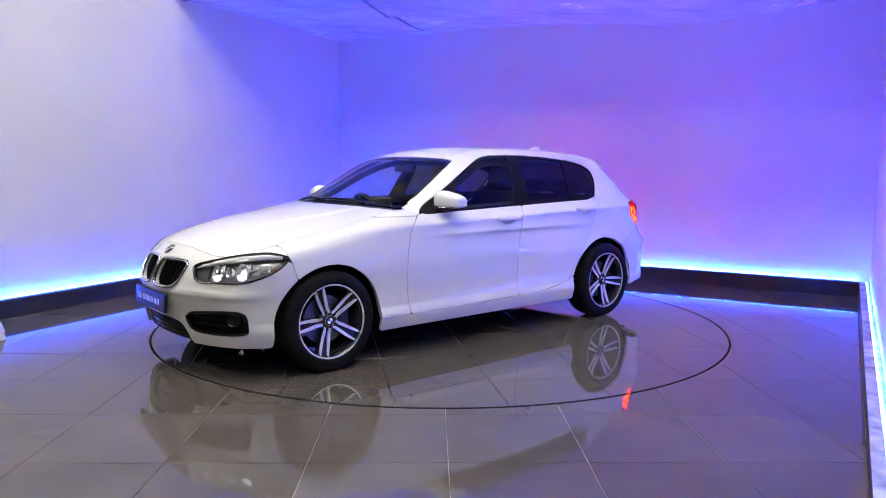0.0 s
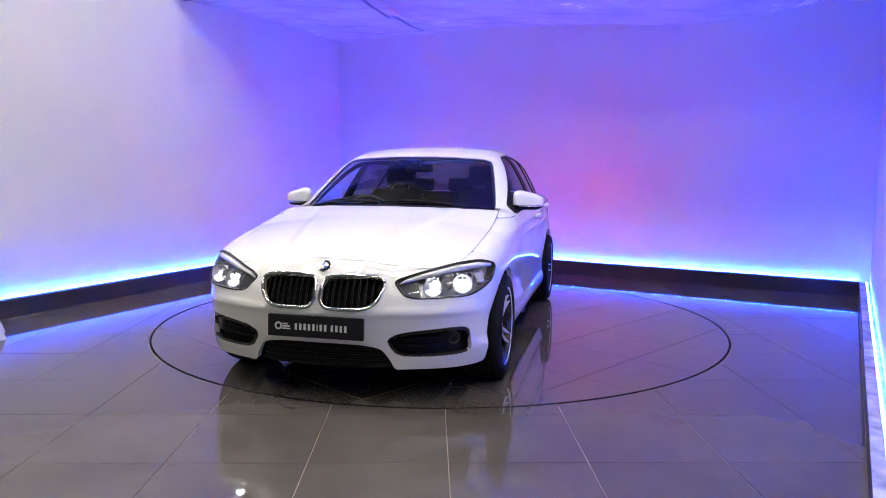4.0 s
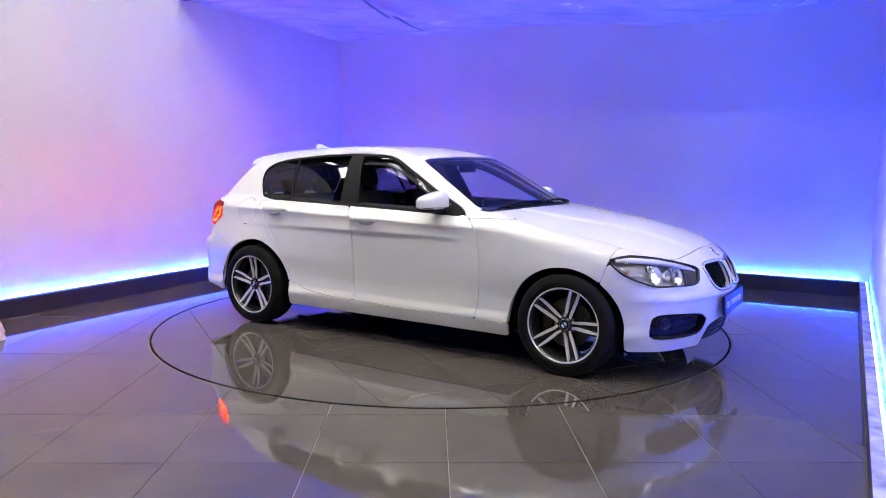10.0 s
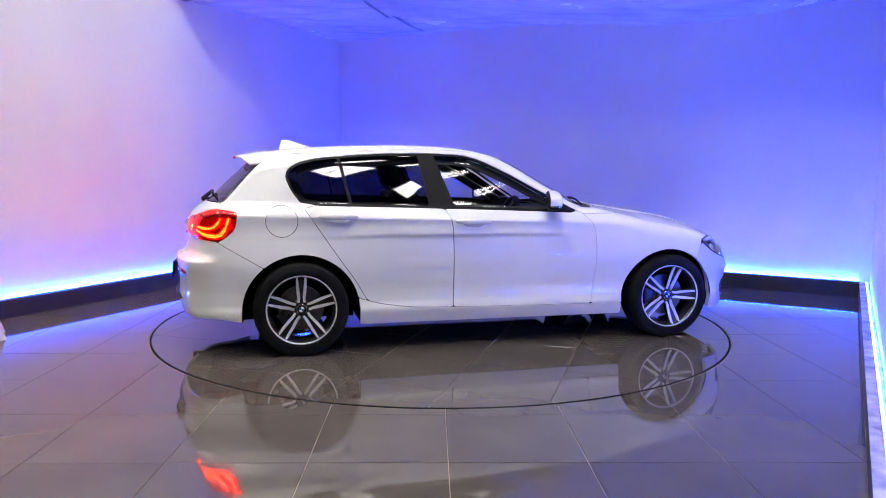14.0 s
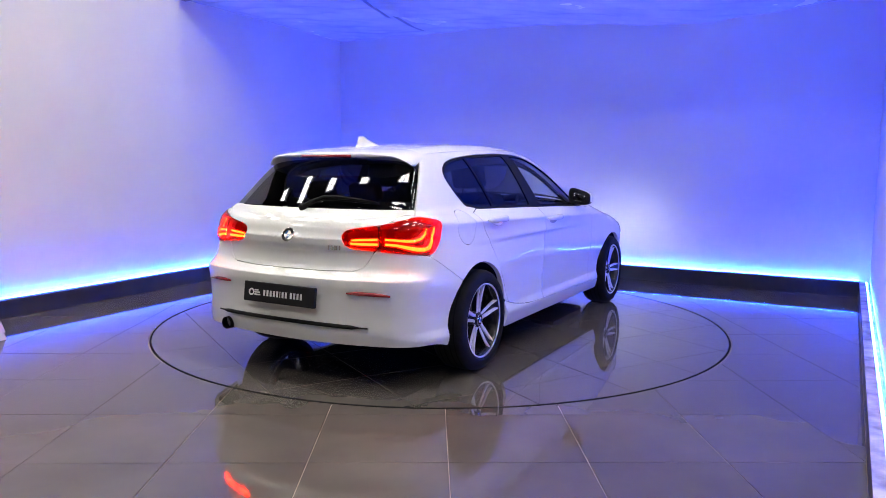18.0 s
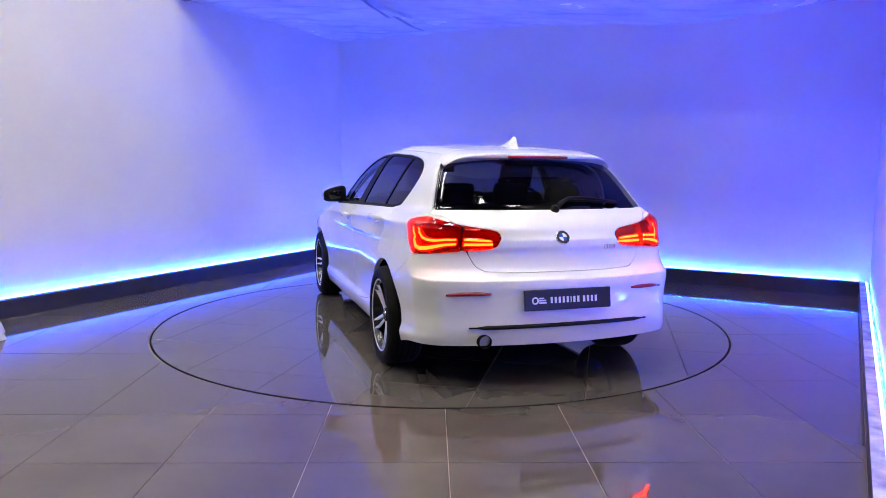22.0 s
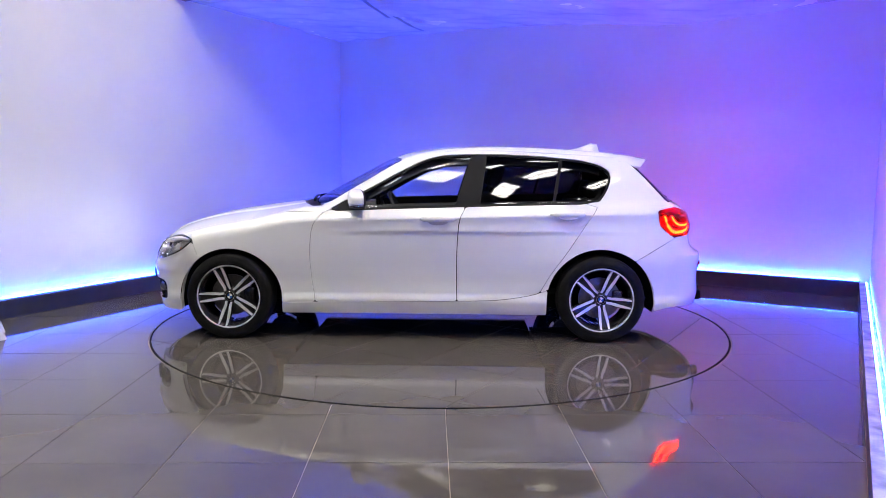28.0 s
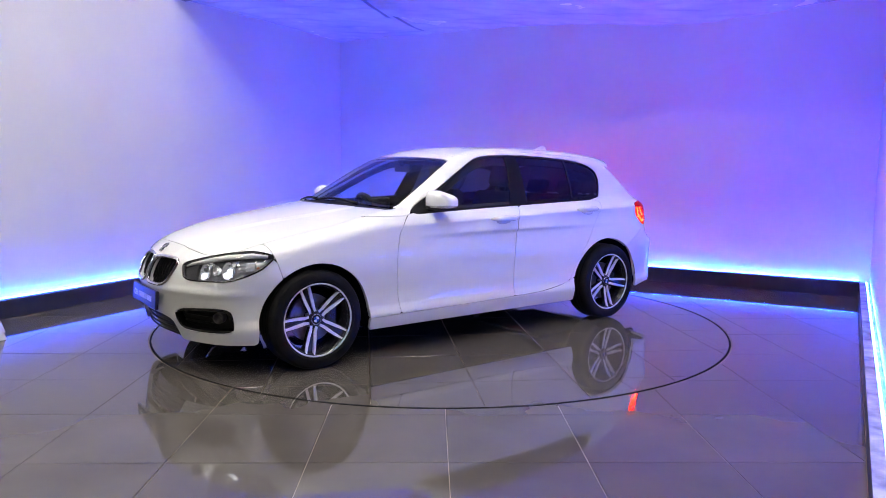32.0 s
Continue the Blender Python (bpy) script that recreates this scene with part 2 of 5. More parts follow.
M["sheet"] = vary(mat("plastic_sheet", rough=0.25), (0.60, 0.60, 0.60), (0.80, 0.80, 0.78), 1.5, rough=(0.12, 0.35), bump=0.9, bump_scale=3.0)
sheet_ceiling()
# Bulkhead is out of view, added to cut off the hall light.
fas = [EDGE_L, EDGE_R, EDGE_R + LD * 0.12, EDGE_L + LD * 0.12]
simple("bulkhead", fas, CEIL + 0.0, HALL_H, M["hallwall"], "grey bulkhead above the bay's front edge, added to cut hall light", "wall")
simple("ceiling_hall", [V2(H0, H2), V2(H1, H2), V2(H1, H3), V2(H0, H3)], HALL_H, HALL_H + 0.2, M["hallceil"], "high dark hall ceiling", "ceiling")


def panel_light(name, at, size):
    """A framed square light panel under the hall ceiling, its diffuser split by a cross bar."""
    top = empty(name, Matrix.Translation(at) @ Matrix.Rotation(math.atan2(BD.y, BD.x), 4, "Z"))
    tagged(top, "bright square light panel set under the high ceiling", "ceiling light", "hall light panels")
    w, d = size
    bm = bmesh.new()
    for x0, y0, x1, y1 in ((-w, -d, w, -d + 0.03), (-w, d - 0.03, w, d), (-w, -d + 0.03, -w + 0.03, d - 0.03), (w - 0.03, -d + 0.03, w, d - 0.03), (-0.004, -d + 0.03, 0.004, d - 0.03)):
        box(bm, (x0, y0, -0.05), (x1, y1, 0.0))
    part("frame", bm, M["frame_white"], top)
    bm = bmesh.new()
    for s in (-1, 1):
        box(bm, (s * 0.005, d * 0.25, -0.05), (s * (w - 0.031), d * 0.25 + 0.010, -0.012))
    part("cross_bar", bm, M["frame_white"], top)
    for s in (-1, 1):
        for y0, y1 in ((-d + 0.031, d * 0.25 - 0.001), (d * 0.25 + 0.011, d - 0.031)):
            bm = bmesh.new()
            box(bm, (s * 0.005, y0, -0.03), (s * (w - 0.031), y1, -0.02))
            part("diffuser", bm, M["panel_light"], top)
    return top


turn = Matrix.Rotation(math.atan2(BD.y, BD.x), 4, "Z")
# The -8.9 row is unseen, added to brighten the car's near side.
for k, places, size in ((-4.6, (-3.9, -2.8, -1.7, -0.6, 0.5, 1.6, 2.7, 3.8, 4.9, 6.0, 7.1), (0.15, 0.40)), (-3.15, (0.5, 2.0, 3.5, 5.0), (0.17, 0.2)), (-5.75, (-1.6, -0.1, 1.4, 2.9, 4.4, 5.9, 7.4), (0.28, 0.36)), (-8.9, (-1.6, 1.4, 4.4, 7.4), (0.27, 0.54))):
    first = None
    for s in places:
        p = CORNER_L - LN * LEDGE + LD * k + BD * s
        if first is None:
            first = panel_light("ceiling_light", (p.x, p.y, HALL_H - 0.02), size)
        else:
            copy_thing(first, Matrix.Translation((p.x, p.y, HALL_H - 0.02)) @ turn)

# Floor: sub-floor sheet, turntable disc.
R_DISC, GAPW = 2.245, 0.009
TILE, TX, TY, TA = 0.6015, -0.006, -2.945, 0.0144
# ---- car body: one smooth surface from four faces (side, top, nose, tail) and a cabin, later cut into panels ----
# Car space: x forward, y to its left, origin on the ground midway between the axles.
def curve(pts):
    """A smooth curve through (x, y) points, monotone between them."""
    xs, ys = np.array([p[0] for p in pts], float), np.array([p[1] for p in pts], float)
    h, d = np.diff(xs), np.diff(ys) / np.diff(xs)
    m = np.zeros(len(xs))
    m[0], m[-1] = d[0], d[-1]
    for i in range(1, len(xs) - 1):
        if d[i - 1] * d[i] > 0:
            w1, w2 = 2 * h[i] + h[i - 1], h[i] + 2 * h[i - 1]
            m[i] = (w1 + w2) / (w1 / d[i - 1] + w2 / d[i])

    def f(x):
        x = np.clip(x, xs[0], xs[-1])
        i = np.clip(np.searchsorted(xs, x) - 1, 0, len(xs) - 2)
        t = (x - xs[i]) / h[i]
        return ((1 + 2 * t) * (1 - t) ** 2 * ys[i] + t * (1 - t) ** 2 * h[i] * m[i] + t * t * (3 - 2 * t) * ys[i + 1] + t * t * (t - 1) * h[i] * m[i + 1])
    return f


def smax(a, b, k):
    h = np.maximum(k - np.abs(a - b), 0) / k
    return np.maximum(a, b) + h * h * k * 0.25


def smin(a, b, k):
    return -smax(-a, -b, k)


bonnet_line = curve([(-2.3, 1.03), (-1.9, 1.025), (-1.3, 1.02), (0.0, 0.995), (0.6, 1.0), (0.83, 1.0), (0.93, 0.988), (1.215, 0.945), (1.45, 0.908), (1.69, 0.856), (1.885, 0.792), (2.03, 0.722), (2.1, 0.66), (2.2, 0.5)])
nose_line = curve([(0.1, 2.03), (0.2, 2.078), (0.3, 2.100), (0.4, 2.112), (0.47, 2.120), (0.50, 2.130), (0.515, 2.128), (0.54, 2.118), (0.6, 2.108), (0.68, 2.085), (0.76, 2.05), (1.1, 1.9)])
tail_line = curve([(0.1, -2.08), (0.18, -2.13), (0.27, -2.175), (0.36, -2.192), (0.45, -2.186), (0.54, -2.190), (0.60, -2.198), (0.632, -2.196), (0.650, -2.168), (0.70, -2.125), (0.8, -2.108), (0.9, -2.105), (0.97, -2.075), (1.02, -2.03), (1.1, -1.95)])
low_width = curve([(-2.3, 0.80), (-1.95, 0.835), (-1.6, 0.874), (-1.345, 0.884), (-0.95, 0.872), (-0.3, 0.868), (0.6, 0.870), (0.95, 0.874), (1.345, 0.884), (1.6, 0.868), (1.85, 0.835), (2.2, 0.79)])
top_width = curve([(-2.3, 0.765), (-1.9, 0.80), (-1.4, 0.828), (-1.0, 0.852), (-0.4, 0.873), (0.2, 0.878), (0.8, 0.872), (1.2, 0.866), (1.6, 0.845), (1.9, 0.81), (2.2, 0.77)])
fender_in = curve([(0.1, 0.09), (0.17, 0.045), (0.24, 0.018), (0.29, 0.009), (0.35, 0.024), (0.42, 0.025), (0.50, 0.016), (0.60, 0.003), (0.70, -0.003), (0.80, -0.004), (0.85, -0.003), (0.868, 0.002), (0.90, 0.020), (0.96, 0.046), (1.02, 0.085), (1.1, 0.15)])
side_in = curve([(0.1, 0.09), (0.17, 0.045), (0.24, 0.018), (0.29, 0.009), (0.35, 0.024), (0.42, 0.027), (0.50, 0.022), (0.60, 0.014), (0.68, 0.012), (0.75, 0.0125), (0.81, 0.010), (0.850, 0.0035), (0.868, -0.002), (0.880, 0.003), (0.905, 0.018), (0.96, 0.046), (1.02, 0.085), (1.1, 0.15)])
# Height of the crease along the flank: it runs under the door handles and rises to the tail lamp.
crease_line = curve([(-2.2, 0.945), (-1.5, 0.926), (-1.25, 0.918), (-0.8, 0.910), (-0.4, 0.899), (0.0, 0.888), (0.4, 0.874), (0.9, 0.868), (2.2, 0.868)])
cabin_belt = curve([(-2.1, 0.655), (-1.9, 0.70), (-1.6, 0.738), (-1.32, 0.762), (-1.0, 0.783), (-0.5, 0.812), (0.0, 0.815), (0.4, 0.80), (0.65, 0.775), (1.0, 0.72)])
cabin_in = curve([(0.8, -0.06), (0.97, 0.0), (1.1, 0.062), (1.2, 0.116), (1.3, 0.178), (1.36, 0.225), (1.45, 0.31)])
roof_line = curve([(-2.2, 1.16), (-1.9, 1.265), (-1.74, 1.325), (-1.58, 1.362), (-1.377, 1.388), (-1.128, 1.407), (-0.9, 1.419), (-0.56, 1.427), (-0.2, 1.415), (0.06, 1.379), (0.24, 1.322), (0.50, 1.188), (0.79, 1.030), (0.90, 0.965), (1.1, 0.83), (1.5, 0.5), (2.4, 0.0)])
hatch_line = curve([(0.85, -2.13), (1.0, -1.995), (1.1, -1.895), (1.2, -1.79), (1.29, -1.69), (1.34, -1.62), (1.45, -1.45)])


def hatch_field(x, y, z):
    return (hatch_line(z) + 0.28 * y * y - x) * 0.75


def cabin_side(x, y, z):
    return y - (cabin_belt(x) - cabin_in(z))


def body_field(x, y, z):
    """Negative inside the car, zero on its skin."""
    y2 = y * y
    t = np.clip((z - 0.55) / 0.35, 0, 1)
    t = t * t * (3 - 2 * t)
    ahead_ = np.clip((x - 0.35) / 0.65, 0, 1) + 0.5 * np.clip((-1.2 - x) / 0.3, 0, 1)
    ahead_ = ahead_ * ahead_ * (3 - 2 * ahead_)
    zc = z - (crease_line(x) - 0.868) * np.clip((z - 0.45) / 0.35, 0, 1)
    side = y - (low_width(x) * (1 - t) + top_width(x) * t - side_in(zc) * (1 - ahead_) - fender_in(zc) * ahead_)
    crown = np.clip((x - 0.6) / 0.6, 0, 1)
    ridge = np.clip((0.30 + 0.20 * (1.95 - x) - y) / 0.07, 0, 1)
    dome = 0.009 * ridge * ridge * (3 - 2 * ridge) * crown
    top = z - (bonnet_line(x + 0.20 * y2 * crown) - y2 * (0.045 + 0.05 * crown) + dome - 0.004 * crown)
    nose = x - (nose_line(z) - 0.34 * y2 - 0.10 * y2 * y2)
    tail = tail_line(z) + 0.20 * y2 + 0.10 * y2 * y2 - x
    lower = smax(smax(smax(side, top, 0.085), nose, 0.16), tail, 0.14)
    lower = smax(lower, 0.125 - z, 0.03)
    cab = smax(cabin_side(x, y, z), (z - (roof_line(x + 0.30 * y2) - 0.09 * y2)) * 0.8, 0.10)
    cab = smax(cab, hatch_field(x, y, z), 0.04)
    return smin(lower, smax(cab, 0.8 - z, 0.02), 0.035)


def skin_grid(nx, ne, na):
    """Points of the half skin (y >= 0): rows along the car, columns from the underside up to the roof."""
    x0, x1, za = -1.74, 1.6, 0.62
    ang = np.concatenate([np.linspace(-90, -36, 34)[:-1], np.linspace(-36, 90, na)])
    ang = np.radians(ang)
    ux, al = [], []
    for a in np.linspace(90, 0, ne + 1)[:-1]:
        ux.append(x0), al.append(-a)
    for x in np.linspace(x0, x1, nx):
        ux.append(x), al.append(0.0)
    for a in np.linspace(0, 90, ne + 1)[1:]:
        ux.append(x1), al.append(a)
    ux, al = np.array(ux)[:, None], np.radians(np.array(al))[:, None]
    dx, dy, dz = np.sin(al) + 0 * ang, np.cos(al) * np.cos(ang), np.cos(al) * np.sin(ang)
    lo, hi = np.zeros_like(dx), np.full_like(dx, 1.3)
    for _ in range(26):
        mid = (lo + hi) / 2
        inside = body_field(ux + dx * mid, dy * mid, za + dz * mid) < 0
        lo, hi = np.where(inside, mid, lo), np.where(inside, hi, mid)
    r = (lo + hi) / 2
    return np.stack([ux + dx * r, np.maximum(dy * r, 0), za + dz * r], -1)


def field_normals(p):
    e = 0.004
    x, y, z = p[:, 0], p[:, 1], p[:, 2]
    ya = np.abs(y)
    n = np.stack([body_field(x + e, ya, z) - body_field(x - e, ya, z), body_field(x, ya + e, z) - body_field(x, ya - e, z), body_field(x, ya, z + e) - body_field(x, ya, z - e)], 1)
    n[ya < 1e-4, 1] = 0
    return n / np.linalg.norm(n, axis=1)[:, None]


def outline(pts, rounds=2):
    """A closed polygon with its corners cut round."""
    p = np.array(pts, float)
    for _ in range(rounds):
        q = np.roll(p, -1, 0)
        p = np.stack([p * 0.8 + q * 0.2, p * 0.2 + q * 0.8], 1).reshape(-1, 2)
    return p


def within(a, b, poly):
    """Signed distance of the points (a, b) to a polygon, negative inside."""
    d = np.full(a.shape, 1e9)
    inside = np.zeros(a.shape, bool)
    for (x0, y0), (x1, y1) in zip(poly, np.roll(poly, -1, 0)):
        ex, ey = x1 - x0, y1 - y0
        t = np.clip(((a - x0) * ex + (b - y0) * ey) / (ex * ex + ey * ey + 1e-12), 0, 1)
        d = np.minimum(d, np.hypot(a - x0 - t * ex, b - y0 - t * ey))
        if y0 != y1:
            inside ^= ((y0 > b) != (y1 > b)) & (a < (x1 - x0) * (b - y0) / (y1 - y0) + x0)
    return np.where(inside, -d, d)


def ahead(a, b, p, q):
    """Signed distance to the right-hand side of the line p-q: negative on its left."""
    ex, ey = q[0] - p[0], q[1] - p[1]
    return ((a - p[0]) * -ey + (b - p[1]) * ex) / -math.hypot(ex, ey)


both = lambda *f: np.maximum.reduce(f)
either = lambda *f: np.minimum.reduce(f)

SKIN = skin_grid(290, 56, 185)
N0, N1 = SKIN.shape[:2]
SV = SKIN.reshape(-1, 3).copy()
SV[SV[:, 1] < 2e-4, 1] = 0
ids = np.arange(N0 * N1).reshape(N0, N1)
SF = np.stack([ids[:-1, :-1], ids[:-1, 1:], ids[1:, 1:], ids[1:, :-1]], -1).reshape(-1, 4)
X, Y, Z = SV.T
FRONT_A = np.degrees(np.arctan2(Y, X - 1.30)) * 0.0125
REAR_A = np.degrees(np.arctan2(Y, -(X + 1.45))) * 0.0125


def around(pts, rounds=2):
    """A polygon given as degrees round a corner of the car and heights, in the unrolled surface."""
    return outline([(a * 0.0125, z) for a, z in pts], rounds)


# Outlines: side windows, doors, arches, lights, intakes, screens (car space).
DLO = outline([(-1.325, 0.998), (-1.395, 1.09), (-1.432, 1.178), (-1.42, 1.235), (-1.35, 1.281), (-1.20, 1.315), (-0.87, 1.343), (-0.52, 1.355), (-0.20, 1.345), (-0.07, 1.313), (0.12, 1.220), (0.33, 1.104), (0.50, 1.02), (0.645, 0.936), (0.22, 0.955), (-0.2, 0.969), (-0.7, 0.984)], 1)
FDOOR = outline([(0.63, 0.95), (0.70, 0.885), (0.737, 0.82), (0.752, 0.70), (0.755, 0.60), (0.742, 0.424), (0.714, 0.25), (0.2, 0.24), (-0.309, 0.25), (-0.304, 0.45), (-0.305, 0.68), (-0.32, 0.887), (-0.372, 0.985), (-0.2, 1.0), (0.3, 0.98)], 1)
RDOOR = outline([(-1.335, 1.005), (-1.23, 0.851), (-1.10, 0.656), (-0.98, 0.487), (-0.90, 0.345), (-0.75, 0.27), (-0.54, 0.25), (-0.311, 0.25), (-0.306, 0.45), (-0.307, 0.68), (-0.322, 0.887), (-0.374, 0.985), (-0.7, 1.01)], 1)
TAIL_LAMP = around([(28.9, 0.870), (31.5, 0.905), (44.8, 0.931), (52, 0.955), (59, 0.98), (64, 0.970), (70, 0.955), (69.7, 0.90), (68.7, 0.836), (63.5, 0.765), (59, 0.770), (44.2, 0.788), (31.3, 0.803)], 1)
HEAD_LAMP = around([(70.5, 0.722), (66.5, 0.743), (62, 0.752), (52, 0.736), (42, 0.709), (33, 0.679), (30.3, 0.666), (29.2, 0.652), (30.2, 0.628), (31.8, 0.590), (34.5, 0.577), (37, 0.575), (41, 0.575), (46, 0.578), (53.8, 0.581), (60, 0.612), (65.3, 0.648)])
FOG_HOLE = around([(54.5, 0.395), (52, 0.415), (47, 0.418), (38, 0.408), (30, 0.395), (25.2, 0.355), (29, 0.276), (33, 0.265), (43.4, 0.262), (53, 0.270), (55.2, 0.285)])
KIDNEY = outline([(0.016, 0.650), (0.045, 0.684), (0.30, 0.684), (0.352, 0.655), (0.325, 0.565), (0.262, 0.519), (0.05, 0.519), (0.016, 0.555)])
INTAKE = outline([(-0.40, 0.15), (-0.386, 0.232), (-0.32, 0.333), (0.32, 0.333), (0.386, 0.232), (0.40, 0.15)])
SCREEN = outline([(-0.69, 0.90), (-0.695, 0.972), (-0.653, 1.104), (-0.578, 1.297), (-0.5, 1.318), (-0.2, 1.334), (0.2, 1.334), (0.5, 1.318), (0.578, 1.297), (0.653, 1.104), (0.695, 0.972), (0.69, 0.90)], 1)
GATE = outline([(-0.44, 0.672), (-0.507, 0.705), (-0.548, 0.79), (-0.585, 0.93), (-0.675, 1.0), (-0.67, 1.06), (0.67, 1.06), (0.675, 1.0), (0.585, 0.93), (0.548, 0.79), (0.507, 0.705), (0.44, 0.672)], 1)
BONNET = outline([(0.93, 0.0), (0.90, 0.3), (0.83, 0.57), (0.745, 0.70), (0.78, 0.735), (1.0, 0.748), (1.3, 0.748), (1.55, 0.738), (1.70, 0.715), (1.80, 0.672), (1.86, 0.60), (1.905, 0.50), (1.925, 0.40), (1.948, 0.2), (1.955, 0.0), (1.955, -0.3), (0.93, -0.3)], 1)

dlo = both(within(X, Z, DLO), 0.4 - Y)
arch_r = np.where(Z > 0.29, np.hypot(X + 1.342, Z - 0.29) - 0.385, np.abs(X + 1.342) - 0.385)
arch_f = np.where(Z > 0.29, np.hypot(X - 1.335, Z - 0.29) - 0.372, np.abs(X - 1.335) - 0.372)
arch = both(either(arch_r, arch_f), 0.35 - Y)
fdoor = both(within(X, Z, FDOOR), -(dlo - 0.001), 0.4 - Y)
rdoor = both(within(X, Z, RDOOR), -(dlo - 0.001), 0.4 - Y)
door_foot = curve([(-1.05, 0.43), (-0.975, 0.385), (-0.918, 0.36), (-0.75, 0.322), (-0.54, 0.299), (-0.3, 0.292), (0.2, 0.284), (0.72, 0.277), (1.0, 0.272)])
sill = both(Z - door_foot(X), np.abs(X) - 1.0, 0.4 - Y)
tail_lamp = both(within(REAR_A, Z, TAIL_LAMP), X + 1.5)
head_lamp = both(within(FRONT_A, Z, HEAD_LAMP), 1.45 - X)
fog_hole = both(within(FRONT_A, Z, FOG_HOLE), 1.6 - X)
kidney = both(within(Y, Z, KIDNEY), 1.8 - X)
intake = both(within(Y, Z, INTAKE), 1.8 - X)
screen = both(within(Y, Z, SCREEN), -X - 0.0, X - (0.83 - 0.30 * Y * Y))
screen_glass = both(within(Y, Z, SCREEN) + 0.012, -X - 0.0, X - (0.83 - 0.30 * Y * Y))
cowl = both(within(Y, Z, SCREEN) - 0.04, X - (0.925 - 0.32 * Y * Y), (0.83 - 0.30 * Y * Y) - X, 0.95 - Z)
corner = cabin_side(X, Y, Z) - hatch_field(X, Y, Z)
hatch_glass = both(corner - 0.006, 1.015 - Z, Z - (1.325 - 0.06 * Y * Y), X + 1.45)
bonnet = both(within(X, Y, BONNET), 0.6 - Z)
gate = both(either(both(within(Y, Z, GATE), Z - 1.02), both(corner - 0.006, 0.985 - Z, Z - 1.03)), X + 1.55, -(hatch_glass - 0.001))
bumper_r = both(Z - 0.80, ahead(X, Z, (-1.60, 0.602), (-1.864, 0.757)), X + 1.55, -gate)
bumper_f = both(Z - 0.80, -ahead(X, Z, (1.555, 0.56), (1.61, 0.72)), 1.5 - X, -bonnet)
roof = both(Y - 0.535 + 0.02 * (X + 0.6) ** 2, X - 0.09 + 0.16 * Y * Y, -1.60 - X, 1.25 - Z)
fender = both(-within(X, Z, FDOOR), 0.66 - X, -bonnet, -bumper_f, Z - 0.93, -cowl, -screen)
fender = both(fender, -dlo)
back = np.clip((-1.52 - X) / 0.40, 0, 1)
belly = Z - (0.192 + 0.074 * back * back * (3 - 2 * back))
G = 0.0019
holes = [arch, tail_lamp, head_lamp, fog_hole, kidney, intake, screen, cowl, hatch_glass, dlo, belly]
cut = lambda f, *less: both(f + G, *[-q + G for q in less])
SN = field_normals(SV)


def clip_mesh(f):
    """The part of the half skin where f < 0: points, normals, faces, and the open edge."""
    inside = f < 0
    cnt = inside[SF].sum(1)
    keep = SF[cnt == 4].tolist()
    extra_v, extra_n, known = [], [], {}
    base = len(SV)

    def cross(a, b):
        key = (a, b) if a < b else (b, a)
        if key not in known:
            i, j = key
            t = f[i] / (f[i] - f[j])
            extra_v.append(SV[i] * (1 - t) + SV[j] * t)
            extra_n.append(SN[i] * (1 - t) + SN[j] * t)
            known[key] = base + len(extra_v) - 1
        return known[key]

    for q in SF[(cnt > 0) & (cnt < 4)].tolist():
        loop = []
        for a, b in zip(q, q[1:] + q[:1]):
            if inside[a]:
                loop.append(a)
            if inside[a] != inside[b]:
                loop.append(cross(a, b))
        if len(loop) > 2:
            keep.append(loop)
    v = np.concatenate([SV, np.array(extra_v).reshape(-1, 3)])
    n = np.concatenate([SN, np.array(extra_n).reshape(-1, 3)])
    return v, n, keep


def build_panel(name, f, material, parent, rim=0.014, sink=0.0, sides="both", label="", inward=False):
    """Cut a panel out of the skin, give it depth, and set it sink metres below the skin. sides: both halves in one mesh, or left, right."""
    v, n, faces = clip_mesh(f)
    if not faces:
        return None
    used = sorted({i for q in faces for i in q})
    at = {i: k for k, i in enumerate(used)}
    v, n = v[used], n[used]
    n = n / np.linalg.norm(n, axis=1)[:, None]
    v = v - n * sink
    faces = [[at[i] for i in q] for q in faces]
    pts, nrm, fs = [], [], []
    for s in ((1, -1) if sides == "both" else (1,) if sides == "left" else (-1,)):
        flip = np.array([1, s, 1])
        o = sum(len(p) for p in pts)
        pts.append(v * flip), nrm.append(n * flip)
        loops = [q if s > 0 else q[::-1] for q in faces]
        fs += [[i + o for i in q] for q in loops]
        if rim:
            count = {}
            for q in loops:
                for a, b in zip(q, q[1:] + q[:1]):
                    count[(a, b)] = count.get((a, b), 0) + 1
            o2 = o + len(v)
            edge = [(a, b) for a, b in count if (b, a) not in count and not (v[a][1] < 1e-4 and v[b][1] < 1e-4)]
            ring = sorted({i for e in edge for i in e})
            pos = {i: k for k, i in enumerate(ring)}
            top, low = v[ring] * flip, (v[ring] - n[ring] * rim) * flip
            pts += [top, low]
            nrm += [np.zeros_like(top), np.zeros_like(low)]
            m = len(ring)
            fs += [[o2 + pos[b], o2 + pos[a], o2 + m + pos[a], o2 + m + pos[b]] for a, b in edge]
    pts, nrm = np.concatenate(pts), np.concatenate(nrm)
    if inward:
        nrm, fs = -nrm, [q[::-1] for q in fs]
    me = bpy.data.meshes.new(name)
    me.from_pydata(pts.tolist(), [], fs)
    me.materials.append(material)
    me.update()
    me.shade_smooth()
    me.normals_split_custom_set_from_vertices(nrm.tolist())
    ob = new(name, me)
    ob.parent = parent
    if label:
        ob["label"] = label
    return ob


